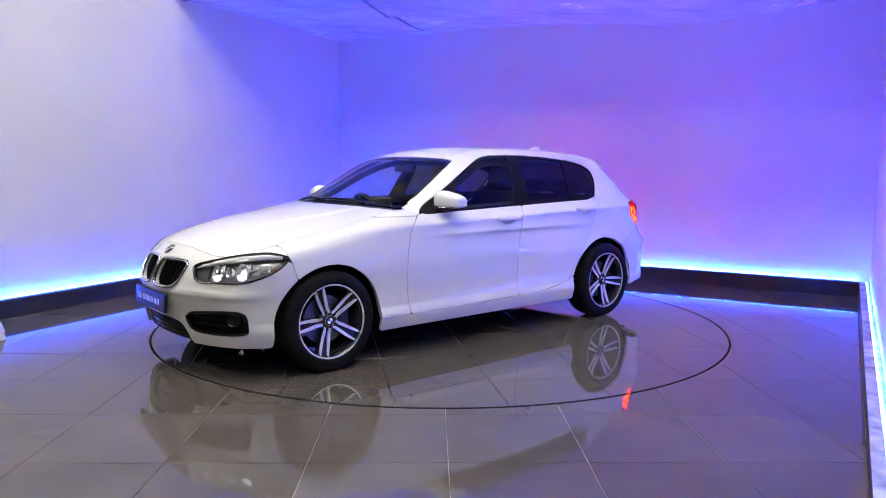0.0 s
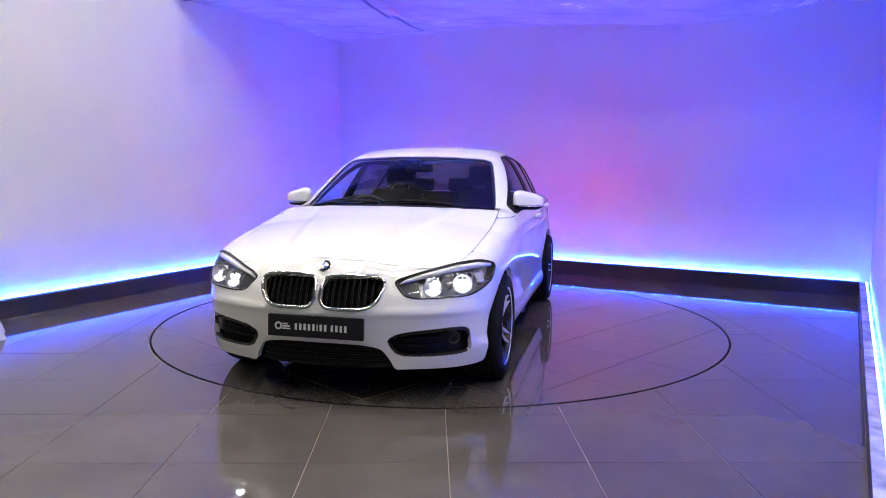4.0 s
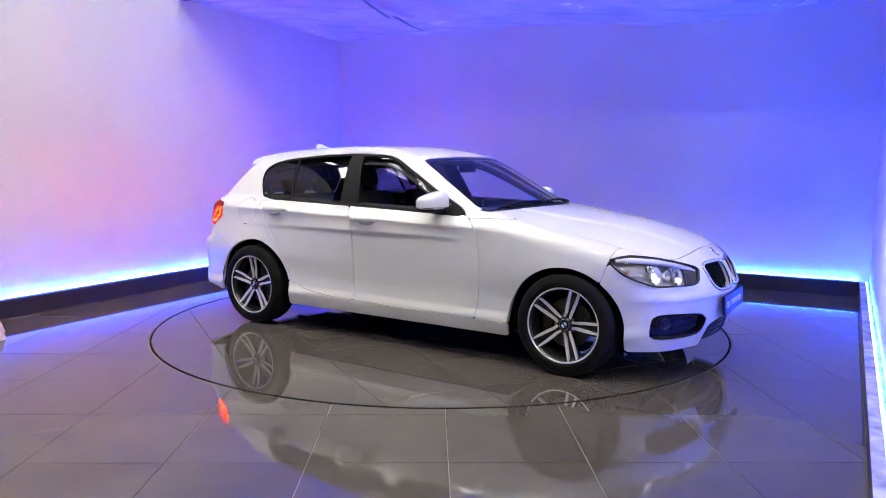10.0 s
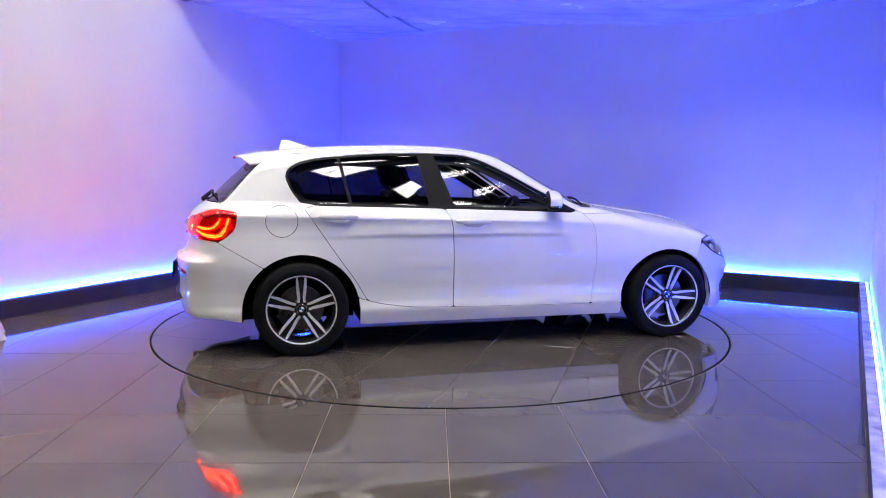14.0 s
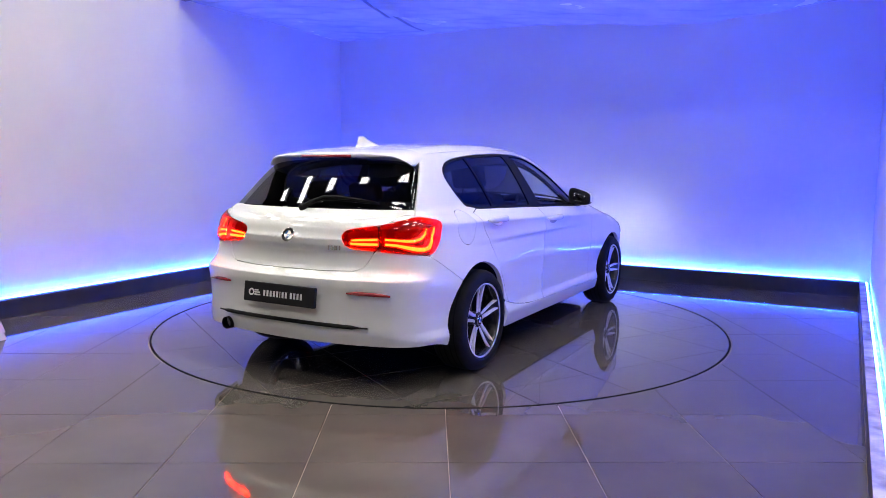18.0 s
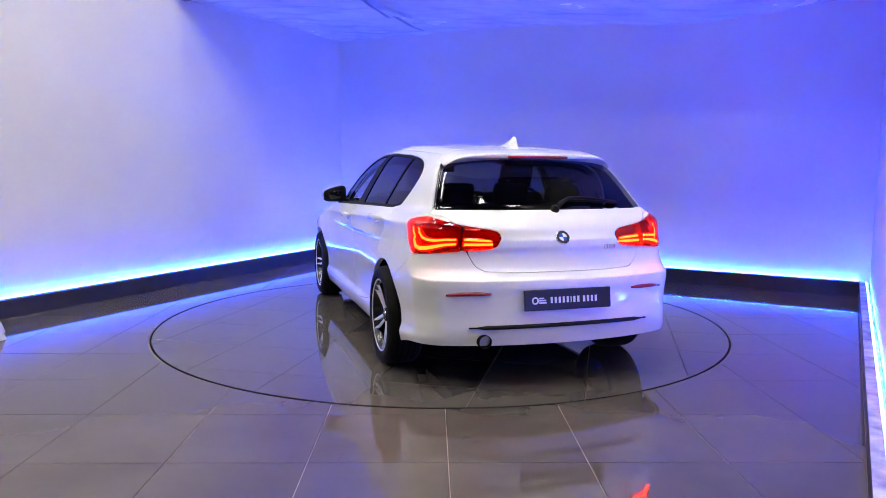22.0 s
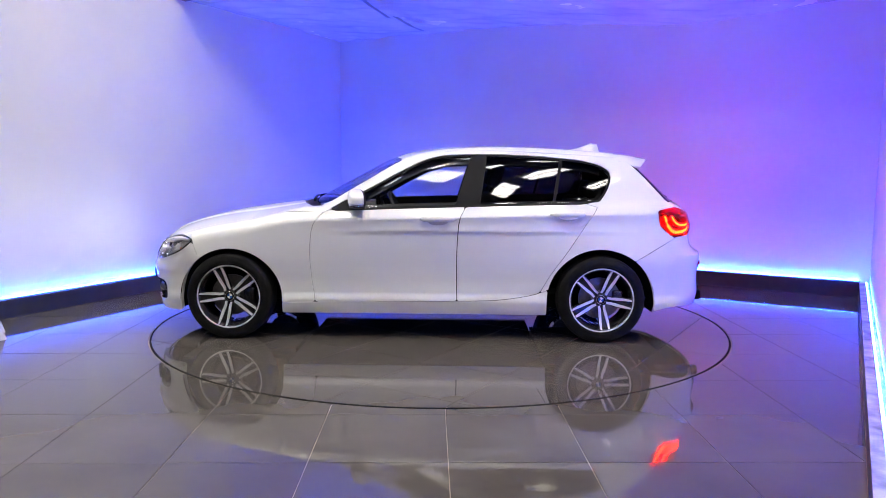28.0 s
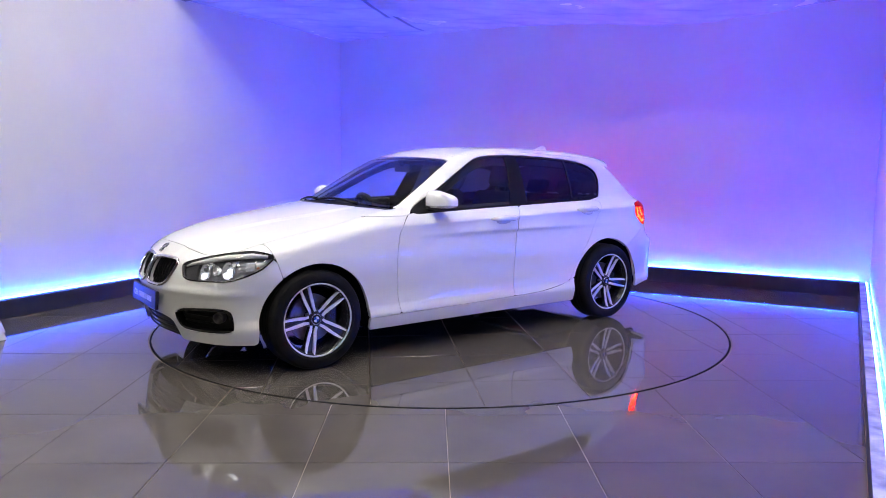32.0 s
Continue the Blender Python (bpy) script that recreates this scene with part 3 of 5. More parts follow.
car = empty("hatchback_car")
tagged(car, "white five-door hatchback with black alloy wheels on a turntable", "car")
P = M["paint"]
fuel = np.hypot(X + 1.462, Z - 0.896) - 0.103
fuel = both(fuel, 0.4 - Y)
doors = (fdoor, rdoor)
build_panel("bonnet", cut(bonnet, head_lamp, cowl, screen), P, car, label="white bonnet")
build_panel("roof_panel", cut(roof, screen, hatch_glass), P, car)
build_panel("tailgate", cut(gate, tail_lamp, hatch_glass, roof), P, car, label="white tailgate")
build_panel("front_bumper", cut(bumper_f, *holes), P, car, rim=0.03, label="white front bumper with three dark intakes")
build_panel("rear_bumper", cut(bumper_r, *holes), P, car, rim=0.02, label="white rear bumper")
for s in ("left", "right"):
    build_panel("front_door", cut(fdoor, sill, arch, belly), P, car, sides=s)
    build_panel("rear_door", cut(rdoor, sill, arch, belly), P, car, sides=s)
    build_panel("sill", cut(sill, arch, belly, bumper_r, bumper_f), P, car, sides=s, rim=0.02)
    build_panel("front_fender", cut(fender, *holes, sill, head_lamp), P, car, sides=s, rim=0.03)
    build_panel("fuel_flap", cut(fuel, *holes, rdoor), P, car, sides=s) if s == "right" else None
    rest = cut(-either(fdoor, rdoor, sill, fender, bonnet, roof, gate, bumper_f, bumper_r, *holes), *([fuel] if s == "right" else []))
    build_panel("side_panel", rest, P, car, sides=s, rim=0.03)
inner = -either(both(dlo + 0.01), screen, hatch_glass, kidney, fog_hole, intake, head_lamp, tail_lamp, arch, belly - 0.012) + 0.008
build_panel("inner_shell", inner, M["gap"], car, rim=0, sink=0.013, label="black inner shell seen in the joints")


# ---- glazing ----
pane = both(dlo + 0.016)
front_pane = both(pane, ahead(X, Z, (-0.40, 1.33), (-0.292, 0.985)), X - 0.475)
rear_pane = both(pane, ahead(X, Z, (-0.47, 0.985), (-0.522, 1.34)), ahead(X, Z, (-1.058, 1.31), (-0.99, 0.99)))
quarter_pane = both(pane, ahead(X, Z, (-1.012, 0.99), (-1.082, 1.31)))
build_panel("windscreen", screen_glass, M["glass_clear"], car, rim=0, sink=0.004, label="clear windscreen").visible_shadow = False
build_panel("screen_surround", both(screen + 0.001, -screen_glass + 0.001), M["gloss_black"], car, rim=0.01, sink=0.003)
build_panel("cowl", cut(cowl, screen), M["black"], car, sink=0.012, label="black plastic cowl below the windscreen")
build_panel("rear_window", both(hatch_glass + 0.004), M["glass_dark"], car, rim=0, sink=0.004, label="dark tinted rear window").visible_shadow = False
for s in ("left", "right"):
    build_panel("front_side_window", front_pane, M["glass_side"], car, rim=0, sink=0.006, sides=s).visible_shadow = False
    build_panel("rear_side_window", rear_pane, M["glass_dark"], car, rim=0, sink=0.006, sides=s, label="dark tinted rear side window").visible_shadow = False
    build_panel("quarter_window", quarter_pane, M["glass_dark"], car, rim=0, sink=0.006, sides=s, label="dark tinted quarter window").visible_shadow = False
    build_panel("window_trim", both(dlo + 0.002, -either(front_pane, rear_pane, quarter_pane) + 0.001), M["black"], car, rim=0.012, sink=0.001, sides=s, label="black window surround and pillar")

for s in ("left", "right"):
    build_panel("window_lining", both(dlo - 0.012, -(dlo + 0.046), -1.36 - X), M["dash"], car, rim=0.012, sink=0.045, sides=s, label="dark inner lining round the side windows")

# ---- helpers that lay small pieces on the skin ----
def last_inside(at, lo, hi):
    """The greatest step between lo and hi, along the line at(t), that still lies inside the body."""
    for _ in range(3):
        t = np.linspace(lo, hi, 60)
        out = np.nonzero(body_field(*at(t)) >= 0)[0]
        k = max(1, out[0]) if len(out) else 59
        lo, hi = t[k - 1], t[k]
    return float(lo)


def surf_x(y, z, front=True):
    s = 1 if front else -1
    return s * last_inside(lambda t: (s * t, np.full(60, abs(y)), np.full(60, z)), 1.2, 2.4)


def surf_y(x, z):
    return last_inside(lambda t: (np.full(60, x), t, np.full(60, z)), 0.2, 1.1)


def surf_z(x, y):
    return last_inside(lambda t: (np.full(60, x), np.full(60, abs(y)), t), 0.9, 1.5)


def surf_around(deg, z, cx, front=True):
    """Skin point at an angle about the upright line through (cx, 0)."""
    a = radians(deg)
    d = (math.cos(a) if front else -math.cos(a), math.sin(a))
    r = last_inside(lambda t: (cx + d[0] * t, d[1] * t, np.full(60, z)), 0.1, 1.3)
    return Vector((cx + d[0] * r, d[1] * r, z))


def skin_normal(p):
    n = field_normals(np.array([[p[0], abs(p[1]), p[2]]]))[0]
    return Vector((n[0], n[1] * (1 if p[1] >= 0 else -1), n[2]))


def tube(bm, pts, r, closed=False, seg=8, flat=1.0, up=None):
    """A tube of radius r along points; flat squeezes it across."""
    pts = [Vector(p) for p in pts]
    rings = []
    n = len(pts)
    for i, p in enumerate(pts):
        a = pts[i - 1] if (i or closed) else p
        b = pts[(i + 1) % n] if (i < n - 1 or closed) else p
        t = (b - a).normalized()
        u = Vector(up[i]) if up else (Vector((0, 0, 1)) if abs(t.z) < 0.9 else Vector((1, 0, 0)))
        u = (u - t * u.dot(t)).normalized()
        w = t.cross(u)
        rr = r[i] if isinstance(r, (list, tuple)) else r
        rings.append([bm.verts.new(p + (u * math.cos(k * math.tau / seg) * flat + w * math.sin(k * math.tau / seg)) * rr) for k in range(seg)])
    for i in range(n if closed else n - 1):
        a, b = rings[i], rings[(i + 1) % n]
        for k in range(seg):
            bm.faces.new((a[k], a[(k + 1) % seg], b[(k + 1) % seg], b[k]))
    if not closed:
        bm.faces.new(rings[0][::-1])
        bm.faces.new(rings[-1])
    bmesh.ops.recalc_face_normals(bm, faces=bm.faces)


def lathe(bm, prof, seg=48, m=None, closed=False):
    """Turn a profile of (radius, height) about the z axis."""
    rings = []
    for r, h in prof:
        rings.append([bm.verts.new((r * math.cos(k * math.tau / seg), r * math.sin(k * math.tau / seg), h)) for k in range(seg)])
    pairs = list(zip(rings, rings[1:])) + ([(rings[-1], rings[0])] if closed else [])
    for a, b in pairs:
        for k in range(seg):
            bm.faces.new((a[k], a[(k + 1) % seg], b[(k + 1) % seg], b[k]))
    if not closed:
        for ring, flip in ((rings[0], True), (rings[-1], False)):
            if ring:
                bm.faces.new(ring[::-1] if flip else ring)
    bmesh.ops.recalc_face_normals(bm, faces=bm.faces)
    if m is not None:
        bmesh.ops.transform(bm, matrix=m, verts=bm.verts)


def facing(p, n):
    """A pose at p whose z axis points along n and whose y axis stays as upright as it can."""
    n = Vector(n).normalized()
    u = Vector((0, 0, 1)) - n * n.z
    u.normalize()
    return Matrix.Translation(p) @ Matrix((u.cross(n), u, n)).transposed().to_4x4()


def mirrored(p, s):
    return Vector((p[0], p[1] * s, p[2]))


def roundel(parent, p, n, r):
    """A round badge: chrome ring, dark band, four quarter fields."""
    m = facing(p, n)
    bm = bmesh.new()
    lathe(bm, [(r, 0.0), (r, 0.005), (r * 0.93, 0.008), (r * 0.88, 0.006), (r * 0.88, 0.0)], 40, m)
    badge = part("badge", bm, M["chrome"], parent, "round chrome-rimmed badge", smooth=True)
    bm = bmesh.new()
    lathe(bm, [(r * 0.87, 0.0), (r * 0.87, 0.0055), (0.001, 0.0065)], 40, m)
    part("badge_band", bm, M["gloss_black"], badge)
    for k in range(4):
        bm = bmesh.new()
        c = bm.verts.new((0, 0, 0.0085))
        arc = [bm.verts.new((r * 0.55 * math.cos(a), r * 0.55 * math.sin(a), 0.008)) for a in [(k + i / 8) * math.pi / 2 for i in range(9)]]
        for a, b in zip(arc, arc[1:]):
            bm.faces.new((c, a, b))
        bmesh.ops.transform(bm, matrix=m, verts=bm.verts)
        part("badge_field", bm, M["badge_white"] if k % 2 == 0 else M["badge_blue"], badge)


# ---- front: kidney grilles, intakes, lamps, plate ----
def front_details():
    for s in (1, -1):
        sd = "left" if s > 0 else "right"
        # kidney: chrome ring, dark insert, slats
        ring = outline(KIDNEY, 0)
        pts = [Vector((surf_x(y, z) + 0.004, s * y, z)) for y, z in ring]
        bm = bmesh.new()
        tube(bm, pts, 0.011, True, 8, 1.0)
        kid = part("kidney_ring", bm, M["chrome"], car, "chrome ring of the kidney grille", smooth=True)
        build_panel("grille_insert", kidney - 0.004, M["gap"], car, rim=0, sink=0.055, sides=sd)
        for k in range(9):
            y = 0.04 + k * 0.0345
            zs = [z for z in np.linspace(0.525, 0.68, 24) if within(np.array([y]), np.array([z]), KIDNEY)[0] < -0.006]
            bm = bmesh.new()
            tube(bm, [(surf_x(y, z) - 0.024, s * y, z) for z in zs[::2] + zs[-1:]], 0.0055, False, 6, 1.0)
            part("grille_slat", bm, M["slat_black"], kid, smooth=True)
            bm = bmesh.new()
            top = zs[-1]
            box(bm, (surf_x(y, top) - 0.022, s * y - 0.004, top - 0.010), (surf_x(y, top) - 0.014, s * y + 0.004, top - 0.002), 0.001)
            part("slat_tip", bm, M["chrome"], kid)
        # fog lamp intake
        build_panel("intake_insert", fog_hole - 0.004, M["mesh_black"], car, rim=0, sink=0.05, sides=sd, label="black lower side intake")
        build_panel("intake_surround", both(fog_hole + 0.0012, -(fog_hole + 0.016)), M["gloss_black"], car, rim=0.045, sink=0.0015, sides=sd, label="gloss black intake surround")
        p = surf_around(48.7, 0.356, 1.30)
        n = skin_normal(p)
        bm = bmesh.new()
        lathe(bm, [(0.034, -0.05), (0.034, 0.0), (0.031, 0.002), (0.029, -0.012), (0.016, -0.03), (0.001, -0.034)], 32, facing(mirrored(p - n * 0.012, s), mirrored(n, s)))
        fog = part("fog_lamp", bm, M["disc_steel"], car, "round fog lamp", smooth=True)
        bm = bmesh.new()
        lathe(bm, [(0.029, -0.012), (0.022, -0.004), (0.001, 0.0)], 32, facing(mirrored(p - n * 0.012, s), mirrored(n, s)))
        part("fog_lens", bm, M["lens"], fog, smooth=True).visible_shadow = False
        # horizontal vanes in the intake
        for z in (0.315, 0.36):
            bm = bmesh.new()
            tube(bm, [mirrored(surf_around(a, z, 1.30) - skin_normal(surf_around(a, z, 1.30)) * 0.035, s) for a in np.linspace(30, 45, 8)], 0.006, False, 6)
            part("intake_vane", bm, M["mesh_black"], car, smooth=True)
        # head lamp
        housing = build_panel("headlamp", head_lamp - 0.001, M["lamp_inner"], car, rim=0, sink=0.05, sides=sd, label="lit headlamp with twin round reflectors")
        rim_pts = [surf_around(a / 0.0125, z, 1.30) for a, z in outline(HEAD_LAMP, 1)]
        rim_n = [skin_normal(p) for p in rim_pts]
        bm = bmesh.new()
        tube(bm, [mirrored(p - n * 0.001, s) for p, n in zip(rim_pts, rim_n)], 0.0055, True, 6)
        part("lamp_gasket", bm, M["gloss_black"], housing, "thin black gasket", smooth=True)
        bm = bmesh.new()
        o = [bm.verts.new(mirrored(p - n * 0.003, s)) for p, n in zip(rim_pts, rim_n)]
        i_ = [bm.verts.new(mirrored(p - n * 0.052, s)) for p, n in zip(rim_pts, rim_n)]
        for k in range(len(o)):
            j = (k + 1) % len(o)
            bm.faces.new((o[k], o[j], i_[j], i_[k]))
        part("lamp_wall", bm, M["lamp_shade"], housing)
        build_panel("lens", head_lamp + 0.008, M["lens"], housing, rim=0.002, sink=0.003, sides=sd).visible_shadow = False
        build_panel("lamp_shade", both(head_lamp + 0.004, FRONT_A - 37.5 * 0.0125), M["lamp_shade"], housing, rim=0.02, sink=0.022, sides=sd, label="dark inner lamp shade")
        brow = [surf_around(a, z, 1.30) for a, z in ((67.5, 0.731), (62, 0.738), (52, 0.723), (42, 0.697), (34, 0.672), (31, 0.657))]
        bm = bmesh.new()
        tube(bm, [mirrored(p - skin_normal(p) * 0.008 - Vector((0, 0, 0.006)), s) for p in brow], [0.010, 0.016, 0.017, 0.015, 0.010, 0.005], False, 10, 1.0)
        # White stands in for the ceiling light that the brow reflects.
        part("brow", bm, M["badge_white"], housing, "brow coloured pale for the ceiling light it reflects", smooth=True)
        for deg, zc, r, lit in ((53.0, 0.650, 0.050, True), (42.5, 0.638, 0.047, True), (47.7, 0.650, 0.030, False)):
            p = surf_around(deg, zc, 1.30)
            n = (skin_normal(p) + Vector((1.2, 0, 0))).normalized()
            m = facing(mirrored(p - skin_normal(p) * 0.034, s), mirrored(n, s))
            bm = bmesh.new()
            lathe(bm, [(r, 0.02), (r * 1.06, 0.022), (r * 0.98, 0.018), (r * 0.7, 0.0), (r * 0.3, -0.008), (0.001, -0.01), (0.001, -0.014), (r * 0.3, -0.012), (r * 0.74, -0.004), (r * 1.02, 0.014)], 32, m, closed=True)
            refl = part("reflector", bm, M["lamp_inner"], housing, smooth=True)
            bm = bmesh.new()
            lathe(bm, [(r * 0.34, 0.0), (r * 0.30, 0.012), (r * 0.15, 0.016), (0.001, 0.017)], 24, m)
            if deg < 43:
                bm.free()
            else:
                part("bulb", bm, M["lamp_white"] if lit else M["chrome"], refl, smooth=True)
            if lit:
                # lit foot of the reflector, and bright facets above it
                bm = bmesh.new()
                bmesh.ops.create_uvsphere(bm, u_segments=20, v_segments=10, radius=1, matrix=m @ Matrix.Translation((0, -r * 0.50, 0.012)) @ Matrix.Diagonal((r * 0.84, r * 0.34, 0.012, 1)))
                part("lit_foot", bm, M["lamp_white"], refl, smooth=True)
                if deg < 50:
                    # main beam: a small filament at the back of a dark tube
                    mb = facing(mirrored(p - skin_normal(p) * 0.006 + Vector((0, 0, 0.004)), s), (1.0, 0.0, 0.015))
                    bm = bmesh.new()
                    lathe(bm, [(0.0122, -0.024), (0.0122, 0.0), (0.0150, 0.001), (0.0160, -0.024)], 20, mb, closed=True)
                    shade_tube = part("beam_tube", bm, M["lamp_shade"], refl, "small dark projector tube", smooth=True)
                    bm = bmesh.new()
                    lathe(bm, [(0.0118, -0.0225), (0.0118, -0.0205), (0.0005, -0.0205)], 20, mb)
                    part("filament", bm, M["beam"], shade_tube)
                for k in range(4):
                    bm = bmesh.new()
                    box(bm, (-r + k * r * 0.52, r * 0.55, -0.012), (-r + (k + 0.85) * r * 0.52, r * 1.25, 0.004 + 0.003 * (k % 2)), 0.002, m)
                    part("facet", bm, M["chrome"], refl)
        p = surf_around(61, 0.672, 1.30)
        bm = bmesh.new()
        box(bm, (-0.028, -0.028, -0.012), (0.028, 0.028, 0.0), 0.004, facing(mirrored(p - skin_normal(p) * 0.028, s), mirrored(skin_normal(p), s)))
        part("indicator", bm, M["lamp_inner"], housing)
        bm = bmesh.new()
        p = surf_around(64, 0.66, 1.30)
        box(bm, (-0.009, -0.007, -0.008), (0.009, 0.007, 0.0), 0.003, facing(mirrored(p - skin_normal(p) * 0.014, s), mirrored(skin_normal(p), s)))
        part("side_marker", bm, M["amber"], housing)
    build_panel("lower_grille", intake - 0.004, M["mesh_black"], car, rim=0, sink=0.06, label="black lower centre intake")
    for z in (0.215, 0.245, 0.275, 0.305):
        w = 0.36 - (z - 0.215) * 0.35
        bm = bmesh.new()
        tube(bm, [(surf_x(y, z) - 0.03, y, z) for y in np.linspace(-w, w, 15)], 0.006, False, 6)
        part("grille_vane", bm, M["mesh_black"], car, smooth=True)
    p = Vector((surf_x(0, 0.724), 0, 0.724))
    roundel(car, p, skin_normal(p), 0.041)


def plate(x, z, front):
    """A dark show plate with a pale emblem and a row of plain pale bars."""
    s = 1 if front else -1
    m = facing((x, 0, z), (s, 0, 0.06 if front else 0.12))
    bm = bmesh.new()
    box(bm, (-0.267, -0.058, -0.02), (0.267, 0.058, 0.0), 0.005, m)
    body = part("number_plate", bm, M["plate"], car, "dark grey plate with a row of pale bars")
    bm = bmesh.new()
    lathe(bm, [(0.021, 0.0005), (0.021, 0.002), (0.012, 0.002), (0.012, 0.0005)], 24, m @ Matrix.Translation((-0.205, -0.002, 0)), closed=True)
    part("plate_emblem", bm, M["plate_mark"], body)
    for k, (w, y) in enumerate(((0.03, 0.010), (0.042, -0.002), (0.046, -0.015))):
        bm = bmesh.new()
        box(bm, (-0.182, y - 0.004, 0.0005), (-0.182 + w, y + 0.004, 0.002), 0, m)
        part("plate_bar", bm, M["plate_mark"], body)
    x0 = -0.112
    for n in (8, 4):
        for k in range(n):
            bm = bmesh.new()
            w = 0.0135 if not (n == 8 and k == 5) else 0.005
            box(bm, (x0, -0.019, 0.0005), (x0 + w, 0.015, 0.002), 0, m)
            part("plate_bar", bm, M["plate_mark"], body)
            x0 += w + 0.0112
        x0 += 0.012


front_details()
plate(2.142, 0.424, True)


# ---- rear: tail lamps, plate, spoiler, wiper, exhaust ----
def rear_details():
    for s in (1, -1):
        sd = "left" if s > 0 else "right"
        split = 44.5 * 0.0125
        halves = (("tail_lamp", both(tail_lamp + 0.001, split + 0.003 - REAR_A), "lit red tail lamp on the rear corner"),
                  ("tailgate_lamp", both(tail_lamp + 0.001, REAR_A - split + 0.003), "lit red lamp on the tailgate"))
        lamps = []
        for name, f, label in halves:
            lamp = build_panel(name, f, M["tail_red"], car, rim=-0.045, sink=0.044, sides=sd, label=label)
            build_panel("lens", f + 0.0012, M["tail_lens"], lamp, rim=0, sink=-0.002, sides=sd, label="clear red lens")
            lamps.append(lamp)

        def bar(owner, pts, r, material):
            ps = [surf_around(a, z, -1.45, False) for a, z in pts]
            bm = bmesh.new()
            tube(bm, [mirrored(p - skin_normal(p) * 0.031, s) for p in ps], [k * 1.7 for k in r], False, 10, 1.0)
            halo = part("light_guide", bm, M["tail_halo"], owner, "glowing red light guide", smooth=True)
            bm = bmesh.new()
            tube(bm, [mirrored(p - skin_normal(p) * (0.031 - k), s) for p, k in zip(ps, r)], r, False, 8, 1.0)
            part("light_bar", bm, material, halo, "bright orange light bar", smooth=True)
        bar(lamps[1], [(32.5, 0.827), (36, 0.826), (40, 0.826), (43.4, 0.826)], [0.007, 0.0085, 0.0085, 0.0085], M["tail_bar"])
        bar(lamps[1], [(33, 0.855), (36, 0.857), (40, 0.859), (43.4, 0.861)], [0.005, 0.007, 0.007, 0.007], M["tail_bar"])
        bar(lamps[0], [(46.2, 0.828), (50, 0.824), (54, 0.814), (57.5, 0.803), (61, 0.800)], [0.007, 0.0085, 0.011, 0.0125, 0.0125], M["tail_bar"])
        bar(lamps[0], [(61, 0.800), (63.2, 0.810), (64.8, 0.842), (65.9, 0.885), (66.6, 0.915)], [0.0125, 0.0135, 0.0125, 0.0105, 0.007], M["tail_side"])
        bar(lamps[0], [(46.2, 0.861), (50, 0.860), (54, 0.853), (57.5, 0.850)], [0.006, 0.007, 0.0085, 0.0085], M["tail_bar"])
        bar(lamps[0], [(57.5, 0.850), (60, 0.860), (61.8, 0.886), (62.6, 0.914)], [0.0085, 0.009, 0.009, 0.007], M["tail_side"])
        # reflector in the bumper
        pts = [(0.44, 0.570), (0.50, 0.571), (0.60, 0.569), (0.68, 0.562)]
        bm = bmesh.new()
        tube(bm, [(surf_x(y, z, False) - 0.003, s * y, z - 0.008) for y, z in pts], [0.006, 0.0115, 0.0115, 0.006], False, 8, 1.0)
        part("reflector", bm, M["reflector_red"], car, "slim red reflector in the bumper", smooth=True)
    # dark strip along the bumper's foot
    bm = bmesh.new()
    ys = np.linspace(-0.56, 0.56, 25)
    tube(bm, [(surf_x(y, 0.372, False) - 0.006, y, 0.372 + 0.006 * math.cos(y * 3)) for y in ys], [0.005 if abs(y) > 0.5 else 0.0120 for y in ys], False, 8, 1.0)
    part("bumper_strip", bm, M["mesh_black"], car, "thin black strip along the bumper", smooth=True)
    for y in (0.475,):
        bm = bmesh.new()
        lathe(bm, [(0.038, -0.3), (0.038, 0.015), (0.0365, 0.017), (0.035, 0.012), (0.035, -0.12), (0.001, -0.12)], 32, facing((-2.150, y, 0.296), (-1, 0, 0)))
        part("exhaust_pipe", bm, M["gap"], car, "dark round exhaust tailpipe", smooth=True)
    p = Vector((surf_x(0, 0.862, False), 0, 0.862))
    roundel(car, p, skin_normal(p), 0.044)
    # model badge: four small chrome strokes
    for k, w in enumerate((0.012, 0.012, 0.026, 0.008)):
        y = -0.285 - (0, 0.02, 0.042, 0.068)[k]
        bm = bmesh.new()
        x = surf_x(y, 0.803, False)
        box(bm, (x - 0.004, y - w / 2, 0.789), (x + 0.002, y + w / 2, 0.815), 0.0015)
        part("badge_stroke", bm, M["chrome"], car)
    # roof spoiler over the hatch
    bm = bmesh.new()
    ys = np.linspace(-0.555, 0.555, 41)
    rows = []
    for y in ys:
        e = 1 - (abs(y) / 0.56) ** 6
        xr = -1.785 + 0.20 * y * y + 0.06 * (1 - e)
        z0, z1 = surf_z(-1.50, y), surf_z(-1.60, y)
        zt = z0 - 0.037
        z2 = z0 + (zt - z0) * (-1.50 + 1.60) / (-1.50 - xr) + 0.006
        th = 0.004 + 0.020 * (1 - (y / 0.56) ** 2)
        prof = [(-1.47, surf_z(-1.47, y) - 0.003), (-1.51, surf_z(-1.51, y) + 0.0012), (-1.60, max(z2, z1 + 0.002)), (xr + 0.05, zt + 0.009), (xr + 0.006, zt), (xr, zt - 0.006), (xr + 0.004, zt - th), (xr + 0.012, zt - th - 0.004), (xr + 0.06, zt - th - 0.004), (-1.60, z1 - 0.045), (-1.48, z1 - 0.02)]
        rows.append([bm.verts.new((x, y, z)) for x, z in prof])
    for a, b in zip(rows, rows[1:]):
        for k in range(len(a) - 1):
            bm.faces.new((a[k], a[k + 1], b[k + 1], b[k]))
